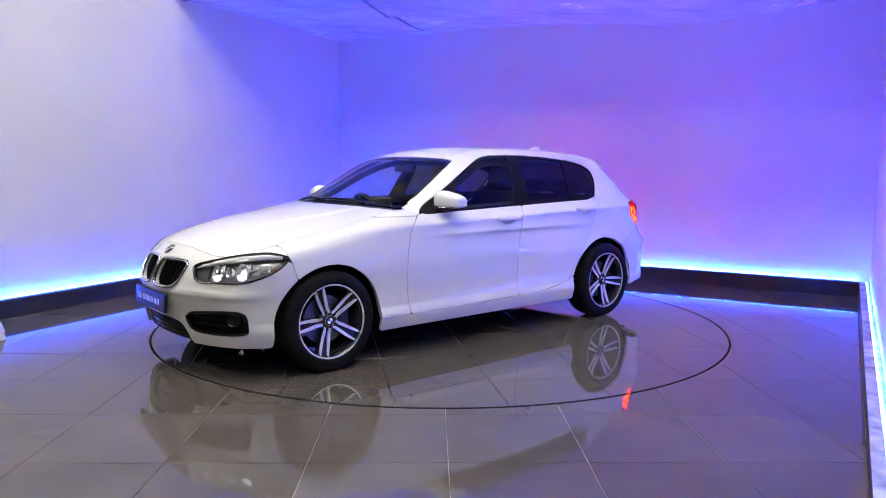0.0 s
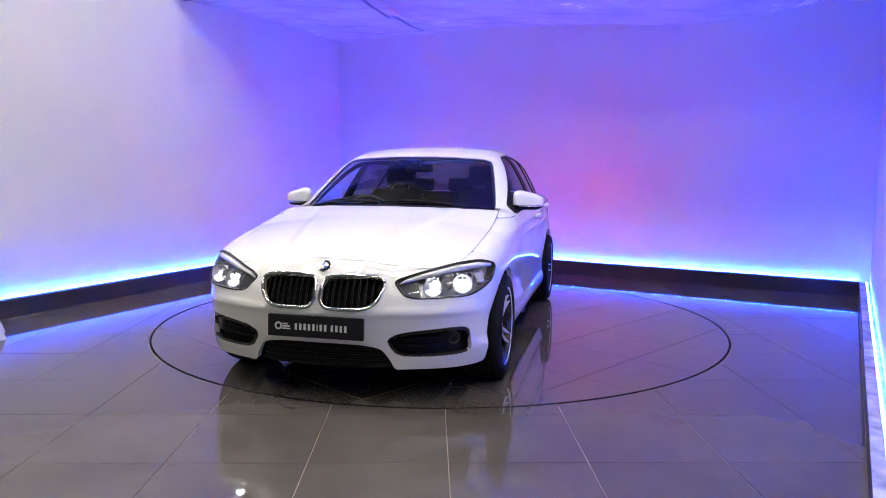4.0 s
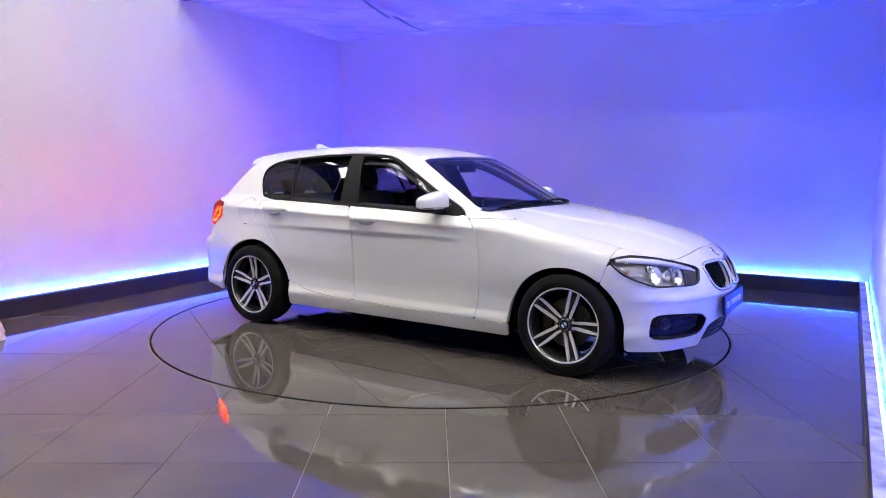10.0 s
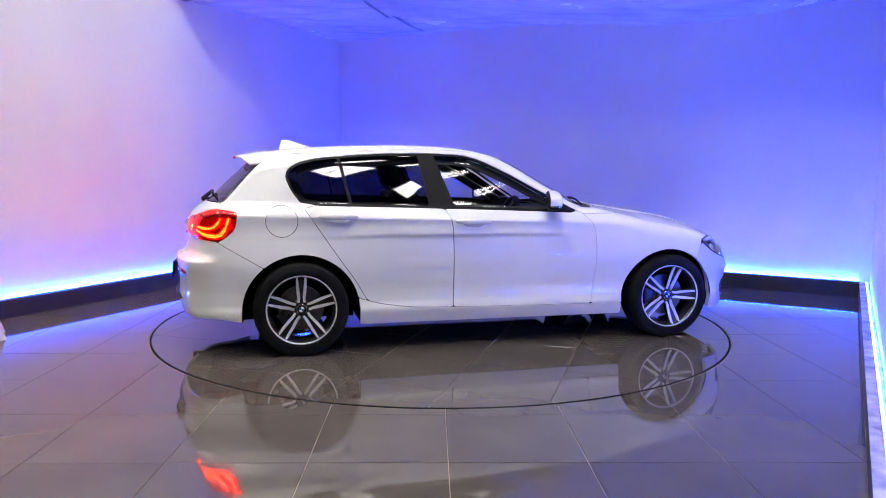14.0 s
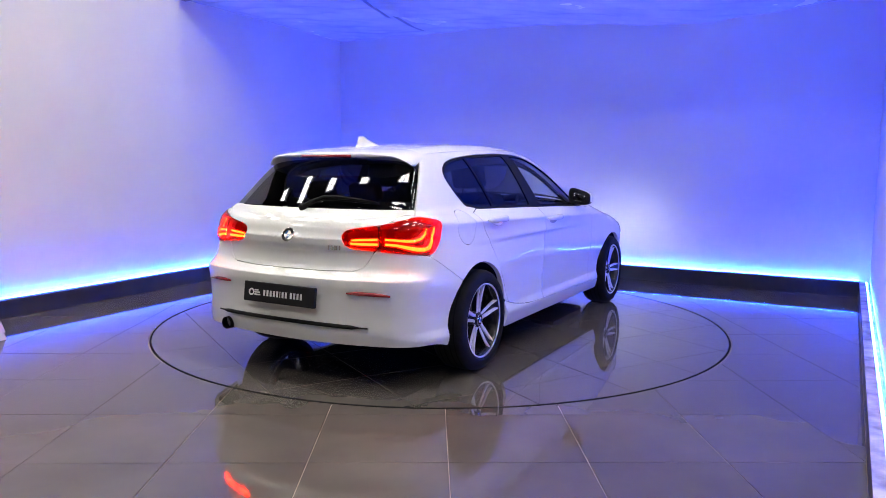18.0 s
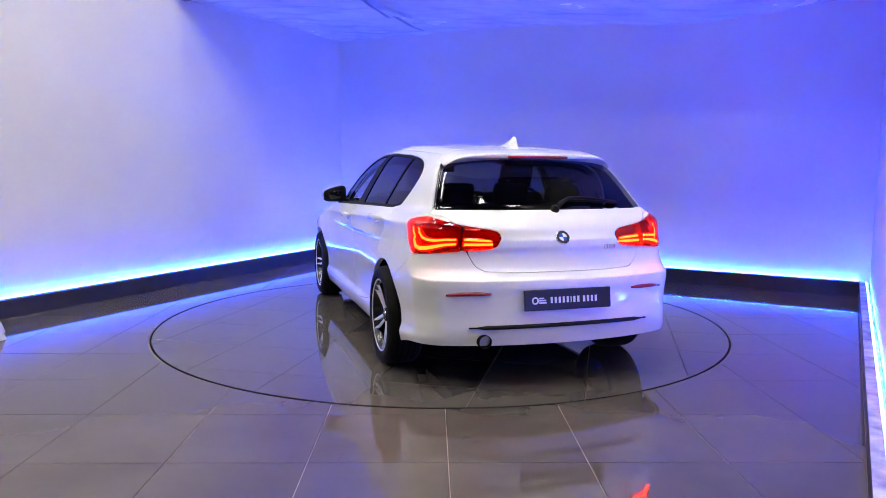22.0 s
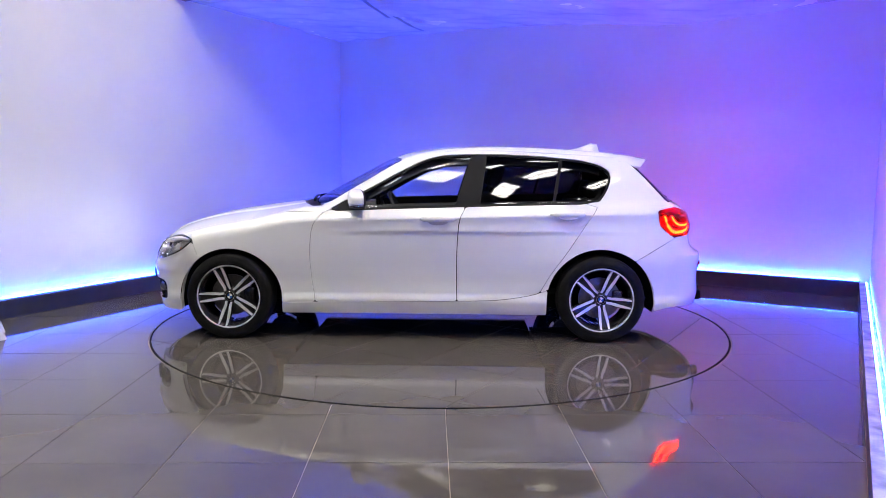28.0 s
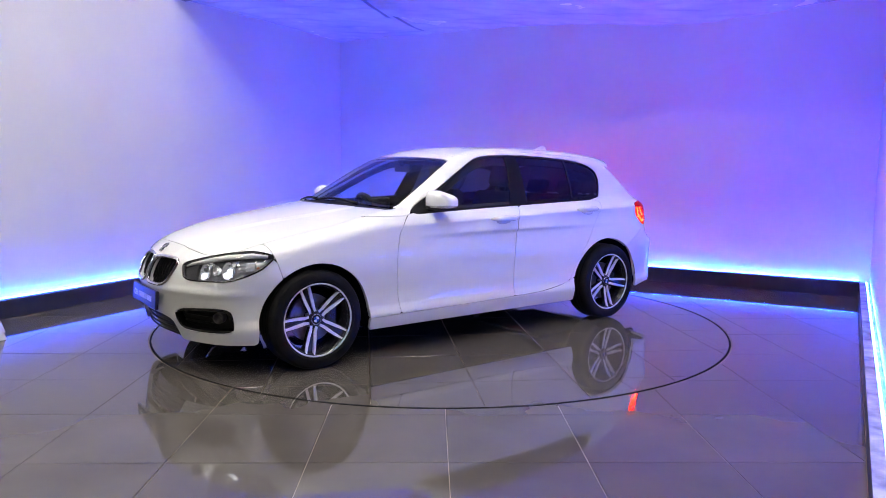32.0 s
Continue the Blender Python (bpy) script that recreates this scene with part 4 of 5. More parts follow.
    for a in (rows[0], rows[-1]):
        bm.faces.new(a)
    bmesh.ops.recalc_face_normals(bm, faces=bm.faces)
    sp = part("roof_spoiler", bm, P, car, "white roof spoiler over the rear window", smooth=True)
    bm = bmesh.new()
    tube(bm, [(-1.786 + 0.20 * y * y, y, surf_z(-1.50, y) - 0.056) for y in np.linspace(-0.195, 0.195, 13)], 0.0085, False, 8)
    part("brake_light", bm, M["reflector_red"], sp, "dark red high brake light", smooth=True)
    # wiper
    bm = bmesh.new()
    lathe(bm, [(0.026, -0.01), (0.024, 0.018), (0.016, 0.026), (0.001, 0.028)], 24, facing((-2.0, -0.01, 1.012), skin_normal((-1.98, 0, 1.02))))
    wip = part("rear_wiper", bm, M["black"], car, "black rear wiper", smooth=True)
    bm = bmesh.new()
    tip = [(-0.01, 1.014), (-0.06, 1.050), (-0.12, 1.074), (-0.20, 1.078), (-0.33, 1.068), (-0.47, 1.052)]
    tube(bm, [(surf_x(y, z, False) - 0.026, y, z) for y, z in tip], [0.015, 0.014, 0.012, 0.010, 0.008, 0.005], False, 8)
    part("wiper_arm", bm, M["black"], wip, smooth=True)
    bm = bmesh.new()
    tube(bm, [(surf_x(y, z, False) - 0.010, y, z) for y, z in [(-0.12, 1.062), (-0.25, 1.060), (-0.37, 1.052), (-0.48, 1.045)]], 0.006, False, 6)
    part("wiper_blade", bm, M["black"], wip, smooth=True)
    # roof aerial fin
    bm = bmesh.new()
    prof = [(-1.46, 0.0, 0.020), (-1.44, 0.072, 0.006), (-1.39, 0.074, 0.008), (-1.33, 0.045, 0.018), (-1.26, 0.018, 0.026), (-1.20, 0.0, 0.028)]
    rows = []
    for x, hgt, w in prof:
        zb = roof_line(np.array([x]))[0] - 0.004
        rows.append([bm.verts.new((x, -w - 0.012, zb)), bm.verts.new((x, -w * 0.5, zb + hgt * 0.7)), bm.verts.new((x, 0, zb + hgt)), bm.verts.new((x, w * 0.5, zb + hgt * 0.7)), bm.verts.new((x, w + 0.012, zb))])
    for a, b in zip(rows, rows[1:]):
        for k in range(4):
            bm.faces.new((a[k], a[k + 1], b[k + 1], b[k]))
    for a in (rows[0], rows[-1]):
        bm.faces.new(a)
    bmesh.ops.recalc_face_normals(bm, faces=bm.faces)
    part("aerial_fin", bm, P, car, "white shark-fin aerial", smooth=True)


rear_details()
plate(-2.217, 0.526, False)


# ---- sides: mirrors, handles ----
def side_details():
    for s in (1, -1):
        for name, x, z, L in (("front", -0.172, 0.885, 0.26), ("rear", -1.095, 0.923, 0.25)):
            # recessed cup, then the pull bar
            p0 = Vector((x, surf_y(x, z), z))
            bm = bmesh.new()
            xs = np.linspace(-0.5, 0.5, 13)
            pts, rr = [], []
            for t in xs:
                xx = x + t * L
                lift = 0.034 * (1 - (2 * abs(t)) ** 4) + 0.002
                pts.append((xx, s * (surf_y(xx, z) + lift), z + 0.004 * math.cos(t * 3)))
                rr.append(0.0135 * (1 - (2 * abs(t)) ** 6 * 0.7))
            tube(bm, pts, rr, False, 12, 1.5)
            h = part("door_handle", bm, P, car, "white pull handle", smooth=True)
            bm = bmesh.new()
            m = facing(mirrored(p0 + Vector((0.0, -0.001, -0.014)), s), mirrored(skin_normal(p0), s)) @ Matrix.Diagonal((0.072, 0.034, 0.007, 1))
            bmesh.ops.create_uvsphere(bm, u_segments=20, v_segments=10, radius=1, matrix=m)
            part("handle_cup", bm, M["cup"], h, smooth=True)
            if name == "front" and s < 0:
                bm = bmesh.new()
                lathe(bm, [(0.008, 0), (0.008, 0.004), (0.001, 0.005)], 16, facing(mirrored(Vector((x - 0.105, surf_y(x - 0.105, z) + 0.022, z)), s), (0, s, 0)))
                part("key_cylinder", bm, M["chrome"], h)
        # door mirror
        top = empty("door_mirror")
        top.parent = car
        c = Vector((0.392, 0.882, 1.022))
        def shell(grow, cut_lo, cut_hi, name, material, label="", slab=(-0.020, None)):
            bm = bmesh.new()
            bmesh.ops.create_uvsphere(bm, u_segments=32, v_segments=20, radius=1)
            for v in bm.verts:
                x, y, z = v.co
                ex = 0.078 if x > 0 else 0.045
                q = lambda a, p: math.copysign(abs(a) ** p, a)
                wx = q(x, 0.65) * ex
                wy = q(y, 0.6) * 0.106
                wz = q(z, 0.58) * 0.062 if z > 0 else q(z, 0.5) * 0.066
                wz *= 1 - 0.40 * (wy / 0.106) * (1 if wz > 0 else 0)
                wx -= 0.05 * (wy / 0.106) * 0.6
                v.co = Vector((c.x + wx * grow, (c.y + wy * grow) * s, c.z + wz * grow + 0.02 * (-wy)))
            geom = bm.verts[:] + bm.edges[:] + bm.faces[:]
            for zc, clear in ((cut_lo, "in"), (cut_hi, "out")):
                if zc is not None:
                    bmesh.ops.bisect_plane(bm, geom=bm.verts[:] + bm.edges[:] + bm.faces[:], plane_co=(0, 0, zc), plane_no=(0, 0, 1), clear_inner=clear == "in", clear_outer=clear == "out")
            back = Vector((1.0, 0.283 * s, 0.0))
            for d, clear in zip(slab, ("in", "out")):
                if d is not None:
                    bmesh.ops.bisect_plane(bm, geom=bm.verts[:] + bm.edges[:] + bm.faces[:], plane_co=(c.x + d, c.y * s, c.z), plane_no=back, clear_inner=clear == "in", clear_outer=clear == "out")
            bmesh.ops.holes_fill(bm, edges=[e for e in bm.edges if e.is_boundary])
            bmesh.ops.recalc_face_normals(bm, faces=bm.faces)
            return part(name, bm, material, top, label, smooth=True)
        shell(1.0, 0.992, None, "mirror_cap", P, "white upper mirror shell")
        shell(0.975, 0.980, 0.9915, "mirror_strip", M["chrome"], "clear indicator strip")
        shell(0.985, None, 0.9795, "mirror_foot", M["black"], "black lower mirror shell")
        bm = bmesh.new()
        tube(bm, [(0.44, s * 0.76, 0.952), (0.425, s * 0.80, 0.960), (0.405, s * 0.85, 0.972)], [0.055, 0.045, 0.040], False, 12, 0.42)
        part("mirror_arm", bm, M["black"], top, smooth=True)
        shell(1.0, None, None, "mirror_bezel", M["black"], "black mirror bezel", (-0.036, -0.0205))
        shell(0.86, None, None, "mirror_glass", M["mirror"], "mirror glass", (-0.0362, -0.030))


M["cup"] = mat("handle_recess", (0.62, 0.62, 0.62), rough=0.12, coat=1.0)
M["mirror"] = mat("mirror_glass", (0.85, 0.87, 0.9), rough=0.01, metal=1.0)
side_details()


# ---- wheels ----
def make_wheel(x, s, spin):
    """Alloy wheel with five double spokes; local z is the axle, pointing outward."""
    m = Matrix.Translation((x, s * 0.782, 0.3135)) @ Matrix.Rotation(radians(-90 * s), 4, "X") @ Matrix.Rotation(radians(spin), 4, "Z")
    top = empty("wheel", m)
    top.parent = car
    top["label"] = "black and machined silver five-spoke alloy wheel"
    bm = bmesh.new()
    prof = [(0.222, -0.095), (0.232, -0.108), (0.262, -0.114), (0.292, -0.108), (0.307, -0.09), (0.312, -0.07), (0.3135, -0.03), (0.3135, 0.03), (0.312, 0.07), (0.306, 0.088), (0.292, 0.104), (0.262, 0.112), (0.236, 0.107), (0.224, 0.094), (0.212, 0.08), (0.212, -0.08)]
    lathe(bm, prof, 72, closed=True)
    tyre = part("tyre", bm, M["rubber"], top, "black road tyre", smooth=True)
    for r in (0.246, 0.29):
        bm = bmesh.new()
        z = 0.1105 if r < 0.26 else 0.1035
        tube(bm, [(r * math.cos(a), r * math.sin(a), z) for a in np.linspace(0, math.tau, 73)[:-1]], 0.0022, True, 5)
        part("sidewall_rib", bm, M["rubber"], tyre, smooth=True)
    for off in (-0.055, -0.02, 0.02, 0.055):
        bm = bmesh.new()
        lathe(bm, [(0.3141, off - 0.004), (0.3143, off), (0.3141, off + 0.004), (0.312, off)], 72, closed=True)
        part("tread_groove", bm, M["gap"], tyre)
    bm = bmesh.new()
    lathe(bm, [(0.213, -0.09), (0.222, 0.085), (0.231, 0.096), (0.229, 0.1015), (0.222, 0.098), (0.214, 0.085), (0.205, 0.06), (0.196, 0.02), (0.196, -0.09)], 72, closed=True)
    rim = part("rim", bm, M["rim_dark"], top, "dark rim barrel", smooth=True)
    bm = bmesh.new()
    lathe(bm, [(0.2215, 0.0985), (0.2245, 0.1030), (0.2315, 0.1032), (0.2330, 0.0985), (0.2310, 0.095)], 72, closed=True)
    part("rim_lip", bm, M["silver"], top, "machined silver rim edge", smooth=True)
    for k in range(5):
        a = radians(72 * k)
        rot = Matrix.Rotation(a, 4, "Z")
        # dark body of the spoke between the two bright blades
        bm = bmesh.new()
        pts = [(0.03, 0.024, 0.060), (0.09, 0.030, 0.060), (0.16, 0.038, 0.068), (0.219, 0.046, 0.078)]
        up = [[bm.verts.new((r, w * q, z - (0.008 if abs(q) < 1 else 0.0))) for q in (-1, -0.4, 0.4, 1)] for r, w, z in pts]
        lo = [[bm.verts.new((r, w * q, z - 0.032)) for q in (-1, -0.4, 0.4, 1)] for r, w, z in pts]
        for g, flip in ((up, False), (lo, True)):
            for p, q in zip(g, g[1:]):
                for i in range(3):
                    f = (p[i], q[i], q[i + 1], p[i + 1])
                    bm.faces.new(f[::-1] if flip else f)
        for i in range(3):
            for c in (0, 3):
                bm.faces.new((up[i][c], lo[i][c], lo[i + 1][c], up[i + 1][c]))
        bmesh.ops.recalc_face_normals(bm, faces=bm.faces)
        bmesh.ops.transform(bm, matrix=rot, verts=bm.verts)
        spoke = part("spoke", bm, M["rim_dark"], top)
        for q in (-1, 1):
            bm = bmesh.new()
            edge = [(0.045, 0.012, 0.026, 0.062), (0.075, 0.008, 0.026, 0.063), (0.11, 0.0115, 0.031, 0.067), (0.16, 0.017, 0.0345, 0.074), (0.205, 0.0215, 0.034, 0.086), (0.225, 0.024, 0.032, 0.097)]
            rows = []
            for r, w0, w1, z in edge:
                rows.append([bm.verts.new((r, q * w0, z - 0.02)), bm.verts.new((r, q * w0, z)), bm.verts.new((r, q * w1, z)), bm.verts.new((r, q * w1, z - 0.02))])
            for p0, p1 in zip(rows, rows[1:]):
                for i in range(4):
                    bm.faces.new((p0[i], p1[i], p1[(i + 1) % 4], p0[(i + 1) % 4]))
            bm.faces.new(rows[0])
            bm.faces.new(rows[-1])
            bmesh.ops.recalc_face_normals(bm, faces=bm.faces)
            bmesh.ops.transform(bm, matrix=rot, verts=bm.verts)
            part("spoke_blade", bm, M["silver"], spoke, "machined silver face")
        bm = bmesh.new()
        lathe(bm, [(0.0095, 0.03), (0.0095, 0.056), (0.006, 0.058), (0.001, 0.058)], 12, Matrix.Rotation(a + radians(36), 4, "Z") @ Matrix.Translation((0.056, 0, 0)))
        part("wheel_bolt", bm, M["disc_steel"], top)
    bm = bmesh.new()
    lathe(bm, [(0.046, 0.03), (0.046, 0.062), (0.040, 0.068), (0.035, 0.069), (0.034, 0.066), (0.001, 0.066)], 32)
    part("hub", bm, M["rim_dark"], top, smooth=True)
    roundel(top, (0, 0, 0.066), (0, 0.0001, 1), 0.034)
    bm = bmesh.new()
    lathe(bm, [(0.06, -0.01), (0.15, -0.01), (0.15, 0.012), (0.06, 0.012)], 48, closed=True)
    part("brake_disc", bm, M["disc_steel"], top, "steel brake disc")
    bm = bmesh.new()
    box(bm, (-0.165, -0.06, -0.03), (-0.09, 0.06, 0.03), 0.012, Matrix.Rotation(radians(-spin * s), 4, "Z"))
    part("brake_caliper", bm, M["rim_dark"], top)
    bm = bmesh.new()
    lathe(bm, [(0.08, -0.16), (0.08, -0.03), (0.03, -0.03)], 24)
    part("axle", bm, M["gap"], top)


for x, s, spin in ((-1.345, 1, 27.5), (1.345, 1, 3.8), (-1.345, -1, 18), (1.345, -1, 0)):
    make_wheel(x, s, spin)
    cx, r = (-1.342, 0.385) if x < 0 else (1.335, 0.372)
    bm = bmesh.new()
    rows = []
    for a in np.linspace(-11, 191, 40):
        ca, sa = math.cos(radians(a)), math.sin(radians(a))
        rows.append([bm.verts.new((cx + r * 1.01 * ca, s * w, 0.29 + r * 1.01 * sa)) for w in (0.45, 0.845 if abs(90 - a) < 95 else 0.80)])
    for p, q in zip(rows, rows[1:]):
        bm.faces.new((p[0], p[1], q[1], q[0]))
    c = bm.verts.new((cx, s * 0.45, 0.29))
    for p, q in zip(rows, rows[1:]):
        bm.faces.new((c, p[0], q[0]))
    part("arch_liner", bm, M["gap"], car, "black wheel arch liner")
bm = bmesh.new()
box(bm, (-0.95, -0.81, 0.198), (0.95, 0.81, 0.206), 0)
box(bm, (-2.0, -0.62, 0.275), (-0.98, 0.62, 0.29), 0)
box(bm, (0.98, -0.56, 0.225), (1.82, 0.56, 0.24), 0)
box(bm, (-1.76, -0.46, 0.18), (-0.96, 0.46, 0.274), 0)
box(bm, (0.96, -0.46, 0.17), (1.72, 0.46, 0.224), 0)
part("underbody", bm, M["gap"], car, "black underbody")


# ---- cabin ----
def soft(bm, lo, hi, m=None, r=0.03):
    box(bm, lo, hi, r, m)


def cabin():
    bm = bmesh.new()
    box(bm, (-1.55, -0.70, 0.30), (0.75, 0.70, 0.33))
    part("cabin_floor", bm, M["gap"], car)
    bm = bmesh.new()
    soft(bm, (0.36, -0.72, 0.60), (0.95, 0.72, 0.90), None, 0.05)
    soft(bm, (0.36, -0.58, 0.86), (0.62, -0.16, 0.965), None, 0.04)
    dash = part("dashboard", bm, M["dash"], car, "dark dashboard", smooth=True)
    bm = bmesh.new()
    soft(bm, (0.33, -0.12, 0.93), (0.36, 0.12, 1.02), Matrix.Identity(4), 0.01)
    part("screen", bm, M["gloss_black"], dash, "small dark display")
    # steering wheel on the car's right-hand side
    bm = bmesh.new()
    m = Matrix.Translation((0.22, -0.37, 0.86)) @ Matrix.Rotation(radians(-66), 4, "Y")
    tube(bm, [m @ Vector((0.185 * math.cos(a), 0.185 * math.sin(a), 0)) for a in np.linspace(0, math.tau, 33)[:-1]], 0.017, True, 8)
    sw = part("steering_wheel", bm, M["dash"], car, "dark steering wheel", smooth=True)
    bm = bmesh.new()
    lathe(bm, [(0.07, -0.03), (0.075, 0.0), (0.06, 0.03), (0.001, 0.035)], 24, m)
    for a in (0, 180, 270):
        t = radians(a + 90)
        tube(bm, [m @ Vector((0.05 * math.cos(t), 0.05 * math.sin(t), 0)), m @ Vector((0.18 * math.cos(t), 0.18 * math.sin(t), 0))], 0.016, False, 8)
    part("wheel_boss", bm, M["dash"], sw)
    for y in (-0.37, 0.37):
        seat = empty("seat")
        seat.parent = car
        seat["label"] = "dark cloth front seat"
        bm = bmesh.new()
        soft(bm, (-0.36, y - 0.25, 0.42), (0.14, y + 0.25, 0.56), None, 0.05)
        part("cushion", bm, M["seat"], seat, smooth=True)
        bm = bmesh.new()
        m = Matrix.Translation((-0.36, y, 0.52)) @ Matrix.Rotation(radians(-20), 4, "Y")
        soft(bm, (-0.07, -0.25, 0.0), (0.06, 0.25, 0.58), m, 0.05)
        part("backrest", bm, M["seat"], seat, smooth=True)
        bm = bmesh.new()
        soft(bm, (-0.04, -0.13, 0.62), (0.05, 0.13, 0.80), m, 0.035)
        tube(bm, [m @ Vector((0, -0.06, 0.56)), m @ Vector((0, -0.06, 0.64))], 0.008)
        tube(bm, [m @ Vector((0, 0.06, 0.56)), m @ Vector((0, 0.06, 0.64))], 0.008)
        part("headrest", bm, M["seat"], seat, smooth=True)
    bench = empty("rear_bench")
    bench.parent = car
    bm = bmesh.new()
    soft(bm, (-1.10, -0.64, 0.42), (-0.66, 0.64, 0.56), None, 0.05)
    part("cushion", bm, M["seat"], bench, smooth=True)
    bm = bmesh.new()
    m = Matrix.Translation((-1.12, 0, 0.50)) @ Matrix.Rotation(radians(-22), 4, "Y")
    soft(bm, (-0.06, -0.62, 0.0), (0.06, 0.62, 0.56), m, 0.05)
    part("backrest", bm, M["seat"], bench, smooth=True)
    for y in (-0.38, 0.0, 0.38):
        bm = bmesh.new()
        soft(bm, (-0.04, y - 0.12, 0.57), (0.04, y + 0.12, 0.70), m, 0.03)
        part("headrest", bm, M["seat"], bench, smooth=True)
    bm = bmesh.new()
    box(bm, (-1.88, -0.60, 0.945), (-1.30, 0.60, 0.96))
    part("parcel_shelf", bm, M["gap"], car)
    # headlining just below the roof
    build_panel("headlining", both(Y - 0.52, X + 0.02 + 0.2 * Y * Y, -1.55 - X, 1.2 - Z), M["headlining"], car, rim=0, sink=0.035, inward=True)
    bm = bmesh.new()
    soft(bm, (0.12, -0.11, 1.215), (0.15, 0.11, 1.28), Matrix.Identity(4), 0.012)
    tube(bm, [(0.14, 0, 1.27), (0.17, 0, 1.325)], 0.02)
    part("rear_view_mirror", bm, M["black"], car, "black rear-view mirror", smooth=True)
    # wipers resting on the cowl
    for y0, y1 in ((-0.10, -0.60), (0.42, -0.08)):
        bm = bmesh.new()
        pts = []
        for t in np.linspace(0, 1, 8):
            y = y0 + (y1 - y0) * t
            x = 0.845 - 0.30 * y * y - 0.02 * math.sin(t * 3.1)
            z = roof_line(np.array([x + 0.30 * y * y]))[0] - 0.09 * y * y
            pts.append((x + 0.008, y, z + 0.016))
        tube(bm, pts, [0.012, 0.011, 0.010, 0.009, 0.008, 0.007, 0.006, 0.005], False, 8)
        part("wiper_arm", bm, M["black"], car, "black windscreen wiper", smooth=True)


cabin()


# ---- white draped cloth at the end of the left skirting ----
def draped_cloth():
    top = empty("cloth_drape", Matrix.Translation((-3.44, -0.86, 0)))
    tagged(top, "white cloth hanging in folds down to the floor", "cloth")
    bm = bmesh.new()
    rows = []
    for j in range(15):
        z = 0.002 + j * 0.075
        row = []
        for i in range(48):
            a = i * math.tau / 48
            fold = 1 + 0.10 * math.sin(a * 7 + 0.6 * math.sin(j * 0.5)) * (1 - j / 18) + 0.04 * math.sin(a * 13 + j * 0.3)
            r = (0.235 - 0.008 * j + (0.05 * (1 - j / 3) if j < 3 else 0)) * fold
            row.append(bm.verts.new((r * math.cos(a), r * math.sin(a) * 1.1, z)))
        rows.append(row)
    for p, q in zip(rows, rows[1:]):
        for i in range(48):
            bm.faces.new((p[i], p[(i + 1) % 48], q[(i + 1) % 48], q[i]))
    bm.faces.new(rows[-1])
    part("cloth", bm, M["cloth"], top, smooth=True)


draped_cloth()


# ---- loose dark tape on the ceiling sheet ----
def ceiling_tape(pts, w):
    bm = bmesh.new()
    rows = []
    for i, (x, y, z) in enumerate(pts):
        a = Vector(pts[min(i + 1, len(pts) - 1)]) - Vector(pts[max(i - 1, 0)])
        n = Vector((-a.y, a.x, 0)).normalized() * w
        rows.append([bm.verts.new((x + n.x, y + n.y, z)), bm.verts.new((x - n.x, y - n.y, z - 0.012)), bm.verts.new((x - n.x, y - n.y, z - 0.015)), bm.verts.new((x + n.x, y + n.y, z - 0.003))])
    for p, q in zip(rows, rows[1:]):
        for k in range(4):
            bm.faces.new((p[k], p[(k + 1) % 4], q[(k + 1) % 4], q[k]))
    bm.faces.new(rows[0])
    bm.faces.new(rows[-1])
    bmesh.ops.recalc_face_normals(bm, faces=bm.faces)
    tagged(mesh_ob("tape", bm, M["tape"]), "strip of grey tape stuck to the ceiling sheet", "tape", "ceiling tapes")


M["tape"] = mat("grey_tape", (0.16, 0.16, 0.18), rough=0.5)
ceiling_tape([(-0.80, 1.55, 2.925), (-0.74, 1.85, 2.922), (-0.66, 2.15, 2.92), (-0.60, 2.42, 2.92)], 0.030)
ceiling_tape([(-0.52, 2.36, 2.92), (-0.46, 2.55, 2.915), (-0.36, 2.85, 2.91), (-0.24, 3.12, 2.91)], 0.034)
def clip_convex(poly, p, n):
    """Keep the part of a polygon where (q - p) . n <= 0."""
    out = []
    for a, b in zip(poly, poly[1:] + poly[:1]):
        da, db = (a - p).dot(n), (b - p).dot(n)
        if da <= 0:
            out.append(a)
        if (da < 0) != (db < 0) and abs(da - db) > 1e-9:
            out.append(a + (b - a) * (da / (da - db)))
    return out


def round_cut(poly, r, outside):
    """Cut a small polygon by the circle of radius r round the origin, keeping what lies outside (or inside) it."""
    pts = []
    for a, b in zip(poly, poly[1:] + poly[:1]):
        for i in range(24):
            pts.append(a + (b - a) * (i / 24))
    keep = [(q.length > r) == outside for q in pts]
    if all(keep):
        return poly
    if not any(keep):
        return []
    k = next(i for i in range(len(pts)) if keep[i] and not keep[i - 1])
    pts, keep = pts[k:] + pts[:k], keep[k:] + keep[:k]
    run = [q for q, f in zip(pts, keep) if f]
    a, b = run[0].normalized() * r, run[-1].normalized() * r
    t0, t1 = math.atan2(b.y, b.x), math.atan2(a.y, a.x)
    d = (t1 - t0 + math.pi) % math.tau - math.pi
    arc = [V2(r * math.cos(t0 + d * i / 10), r * math.sin(t0 + d * i / 10)) for i in range(11)]
    return run + arc


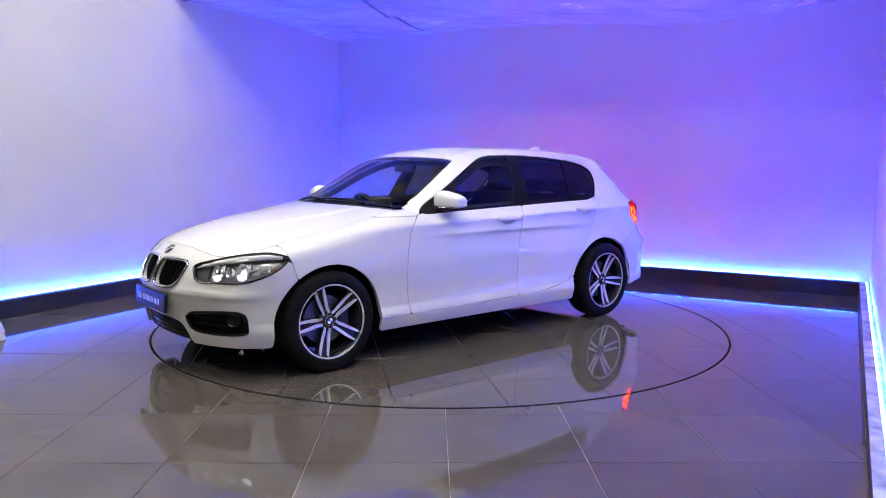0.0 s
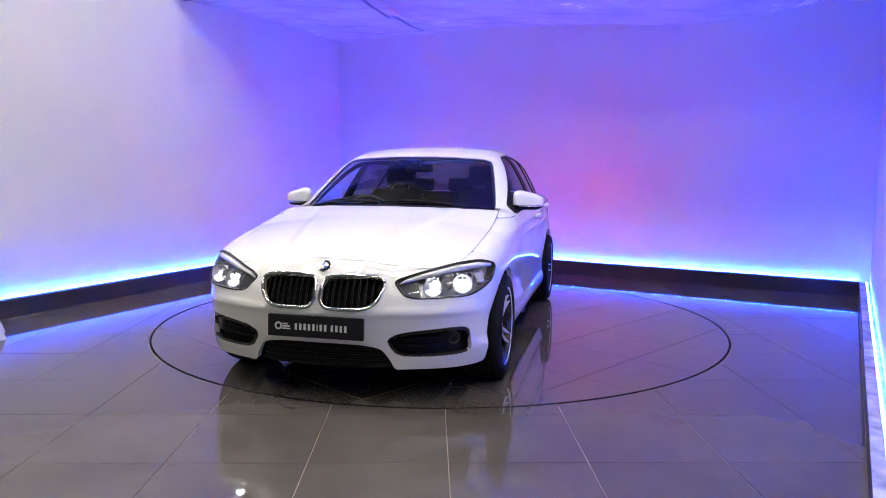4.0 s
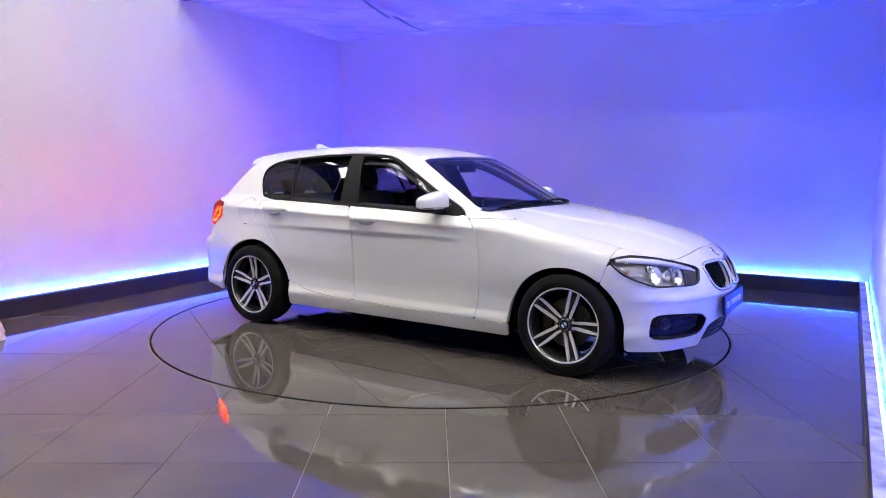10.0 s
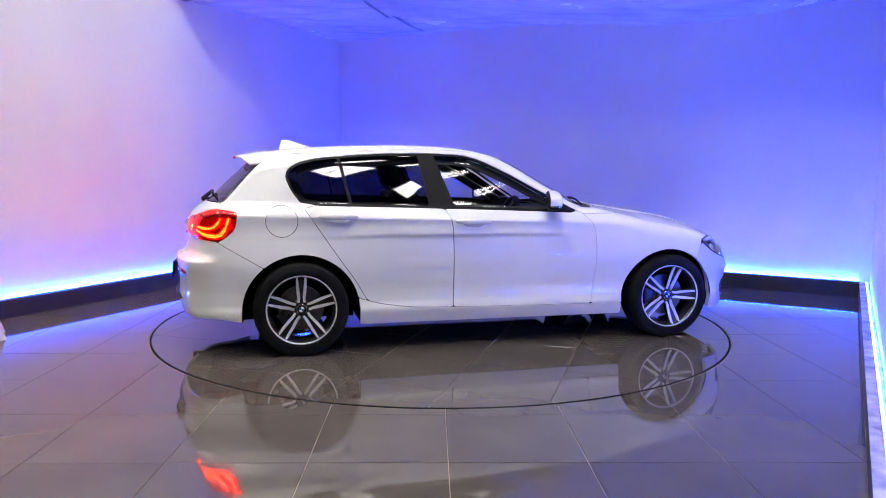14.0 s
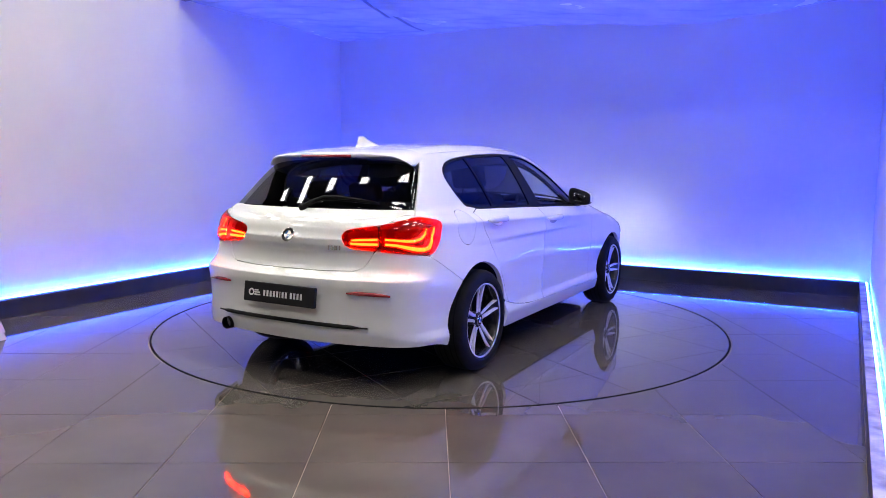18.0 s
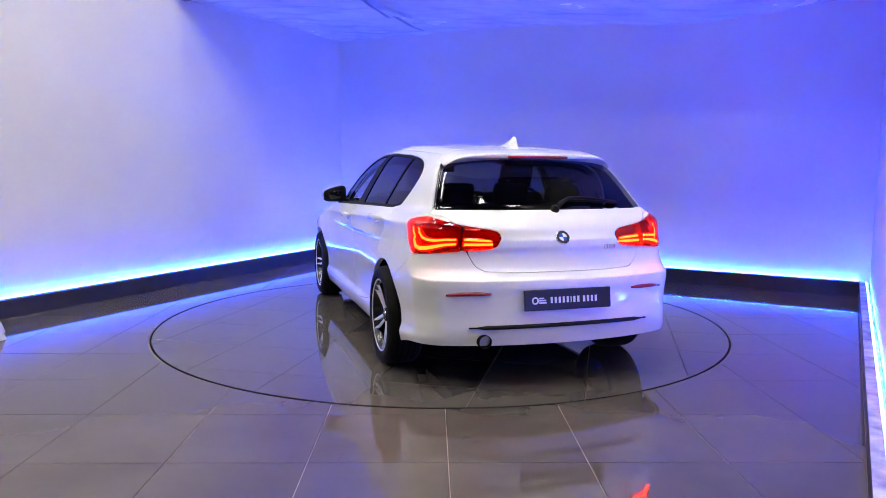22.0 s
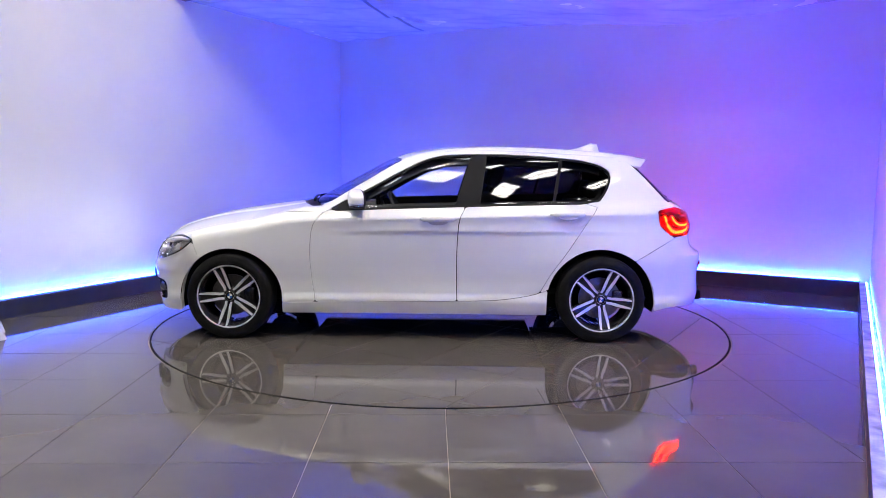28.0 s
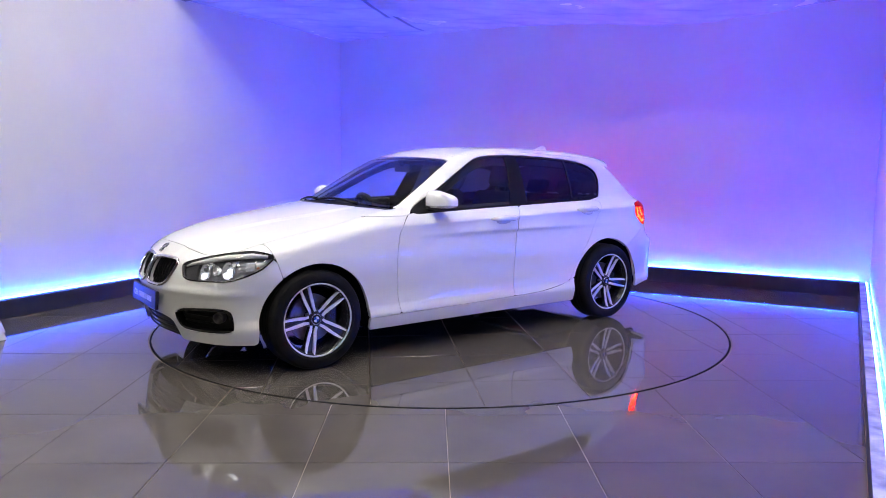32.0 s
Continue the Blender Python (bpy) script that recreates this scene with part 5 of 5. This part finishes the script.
def tile_piece(name, poly, parent, material, top=0.0, deep=0.012):
    bm = bmesh.new()
    c = sum(poly, V2(0, 0)) / len(poly)
    hi = [bm.verts.new((*(q + (c - q).normalized() * 0.0009), top)) for q in poly]
    mid = [bm.verts.new((q.x, q.y, top - 0.0012)) for q in poly]
    lo = [bm.verts.new((q.x, q.y, top - deep)) for q in poly]
    bm.faces.new(hi)
    for a, b in ((hi, mid), (mid, lo)):
        for i in range(len(poly)):
            j = (i + 1) % len(poly)
            bm.faces.new((a[i], b[i], b[j], a[j]))
    bmesh.ops.recalc_face_normals(bm, faces=bm.faces)
    bmesh.ops.dissolve_degenerate(bm, dist=1e-5, edges=bm.edges)
    return part(name, bm, material, parent)


JOINT = 0.0036


def lay_tiles():
    floor = simple("floor", [V2(H0, -4.76), V2(H1, -4.76), V2(H1, H3), V2(H0, H3)], -0.25, -0.0035, M["grout"], "glossy taupe floor tiles with pale joints", "floor")
    simple("floor_hall", [V2(H0, H2), V2(H1, H2), V2(H1, -4.761), V2(H0, -4.761)], -0.25, -0.0005, M["tile"], "glossy taupe floor of the hall", "floor")
    ca, sa = math.cos(TA), math.sin(TA)
    ux, uy = V2(ca, sa), V2(-sa, ca)
    for i in range(-9, 10):
        for j in range(-3, 13):
            o = ux * (TX + i * TILE) + uy * (TY + j * TILE)
            h = JOINT / 2
            q = [o + ux * h + uy * h, o + ux * (TILE - h) + uy * h, o + ux * (TILE - h) + uy * (TILE - h), o + ux * h + uy * (TILE - h)]
            for p, n in ((CORNER_L, -LN), (CORNER_L, -BN), (CORNER_R, -RN)):
                q = clip_convex(q, p + n * -0.002, n) if q else q
            if len(q) < 3:
                continue
            q = round_cut(q, R_DISC + GAPW, True)
            if len(q) < 3:
                continue
            tile_piece("tile", q, floor, M["tile"])
    return floor


lay_tiles()
turntable = empty("turntable")
tagged(turntable, "round turntable flush with the floor, tiled in glossy taupe", "turntable")
bm = bmesh.new()
lathe(bm, [(R_DISC - 0.013, -0.02), (R_DISC - 0.013, -0.0035), (0.5, -0.0035), (0.001, -0.0035)], 128)
part("base_plate", bm, M["disc_grout"], turntable, "dark base between the tiles")
bm = bmesh.new()
lathe(bm, [(R_DISC - 0.013, -0.02), (R_DISC - 0.0125, 0.0005), (R_DISC + 0.001, 0.0005), (R_DISC + 0.001, -0.02)], 160, closed=True)
part("edge_band", bm, M["gap"], turntable, "thin black metal edge")
DA, DX, DY = radians(-30.6), -0.005, -0.028
for i in range(-5, 5):
    for j in range(-5, 5):
        ux, uy = V2(math.cos(DA), math.sin(DA)), V2(-math.sin(DA), math.cos(DA))
        o = ux * (DX + i * TILE) + uy * (DY + j * TILE)
        h = JOINT / 2
        q = [o + ux * h + uy * h, o + ux * (TILE - h) + uy * h, o + ux * (TILE - h) + uy * (TILE - h), o + ux * h + uy * (TILE - h)]
        q = round_cut(q, R_DISC - 0.0135, False)
        if len(q) > 2:
            tile_piece("tile", q, turntable, M["disc_tile"])


def motions():
    heading = curve(HEADINGS)
    turns = [(t, pose(0, 0, 0, 0, 0, float(heading(t)))) for t in np.linspace(0.0, 32.0, 65).tolist()]
    walk(turntable, turns)
    walk(car, [(t, m @ pose(0.172, -0.101, 0)) for t, m in turns])


motions()
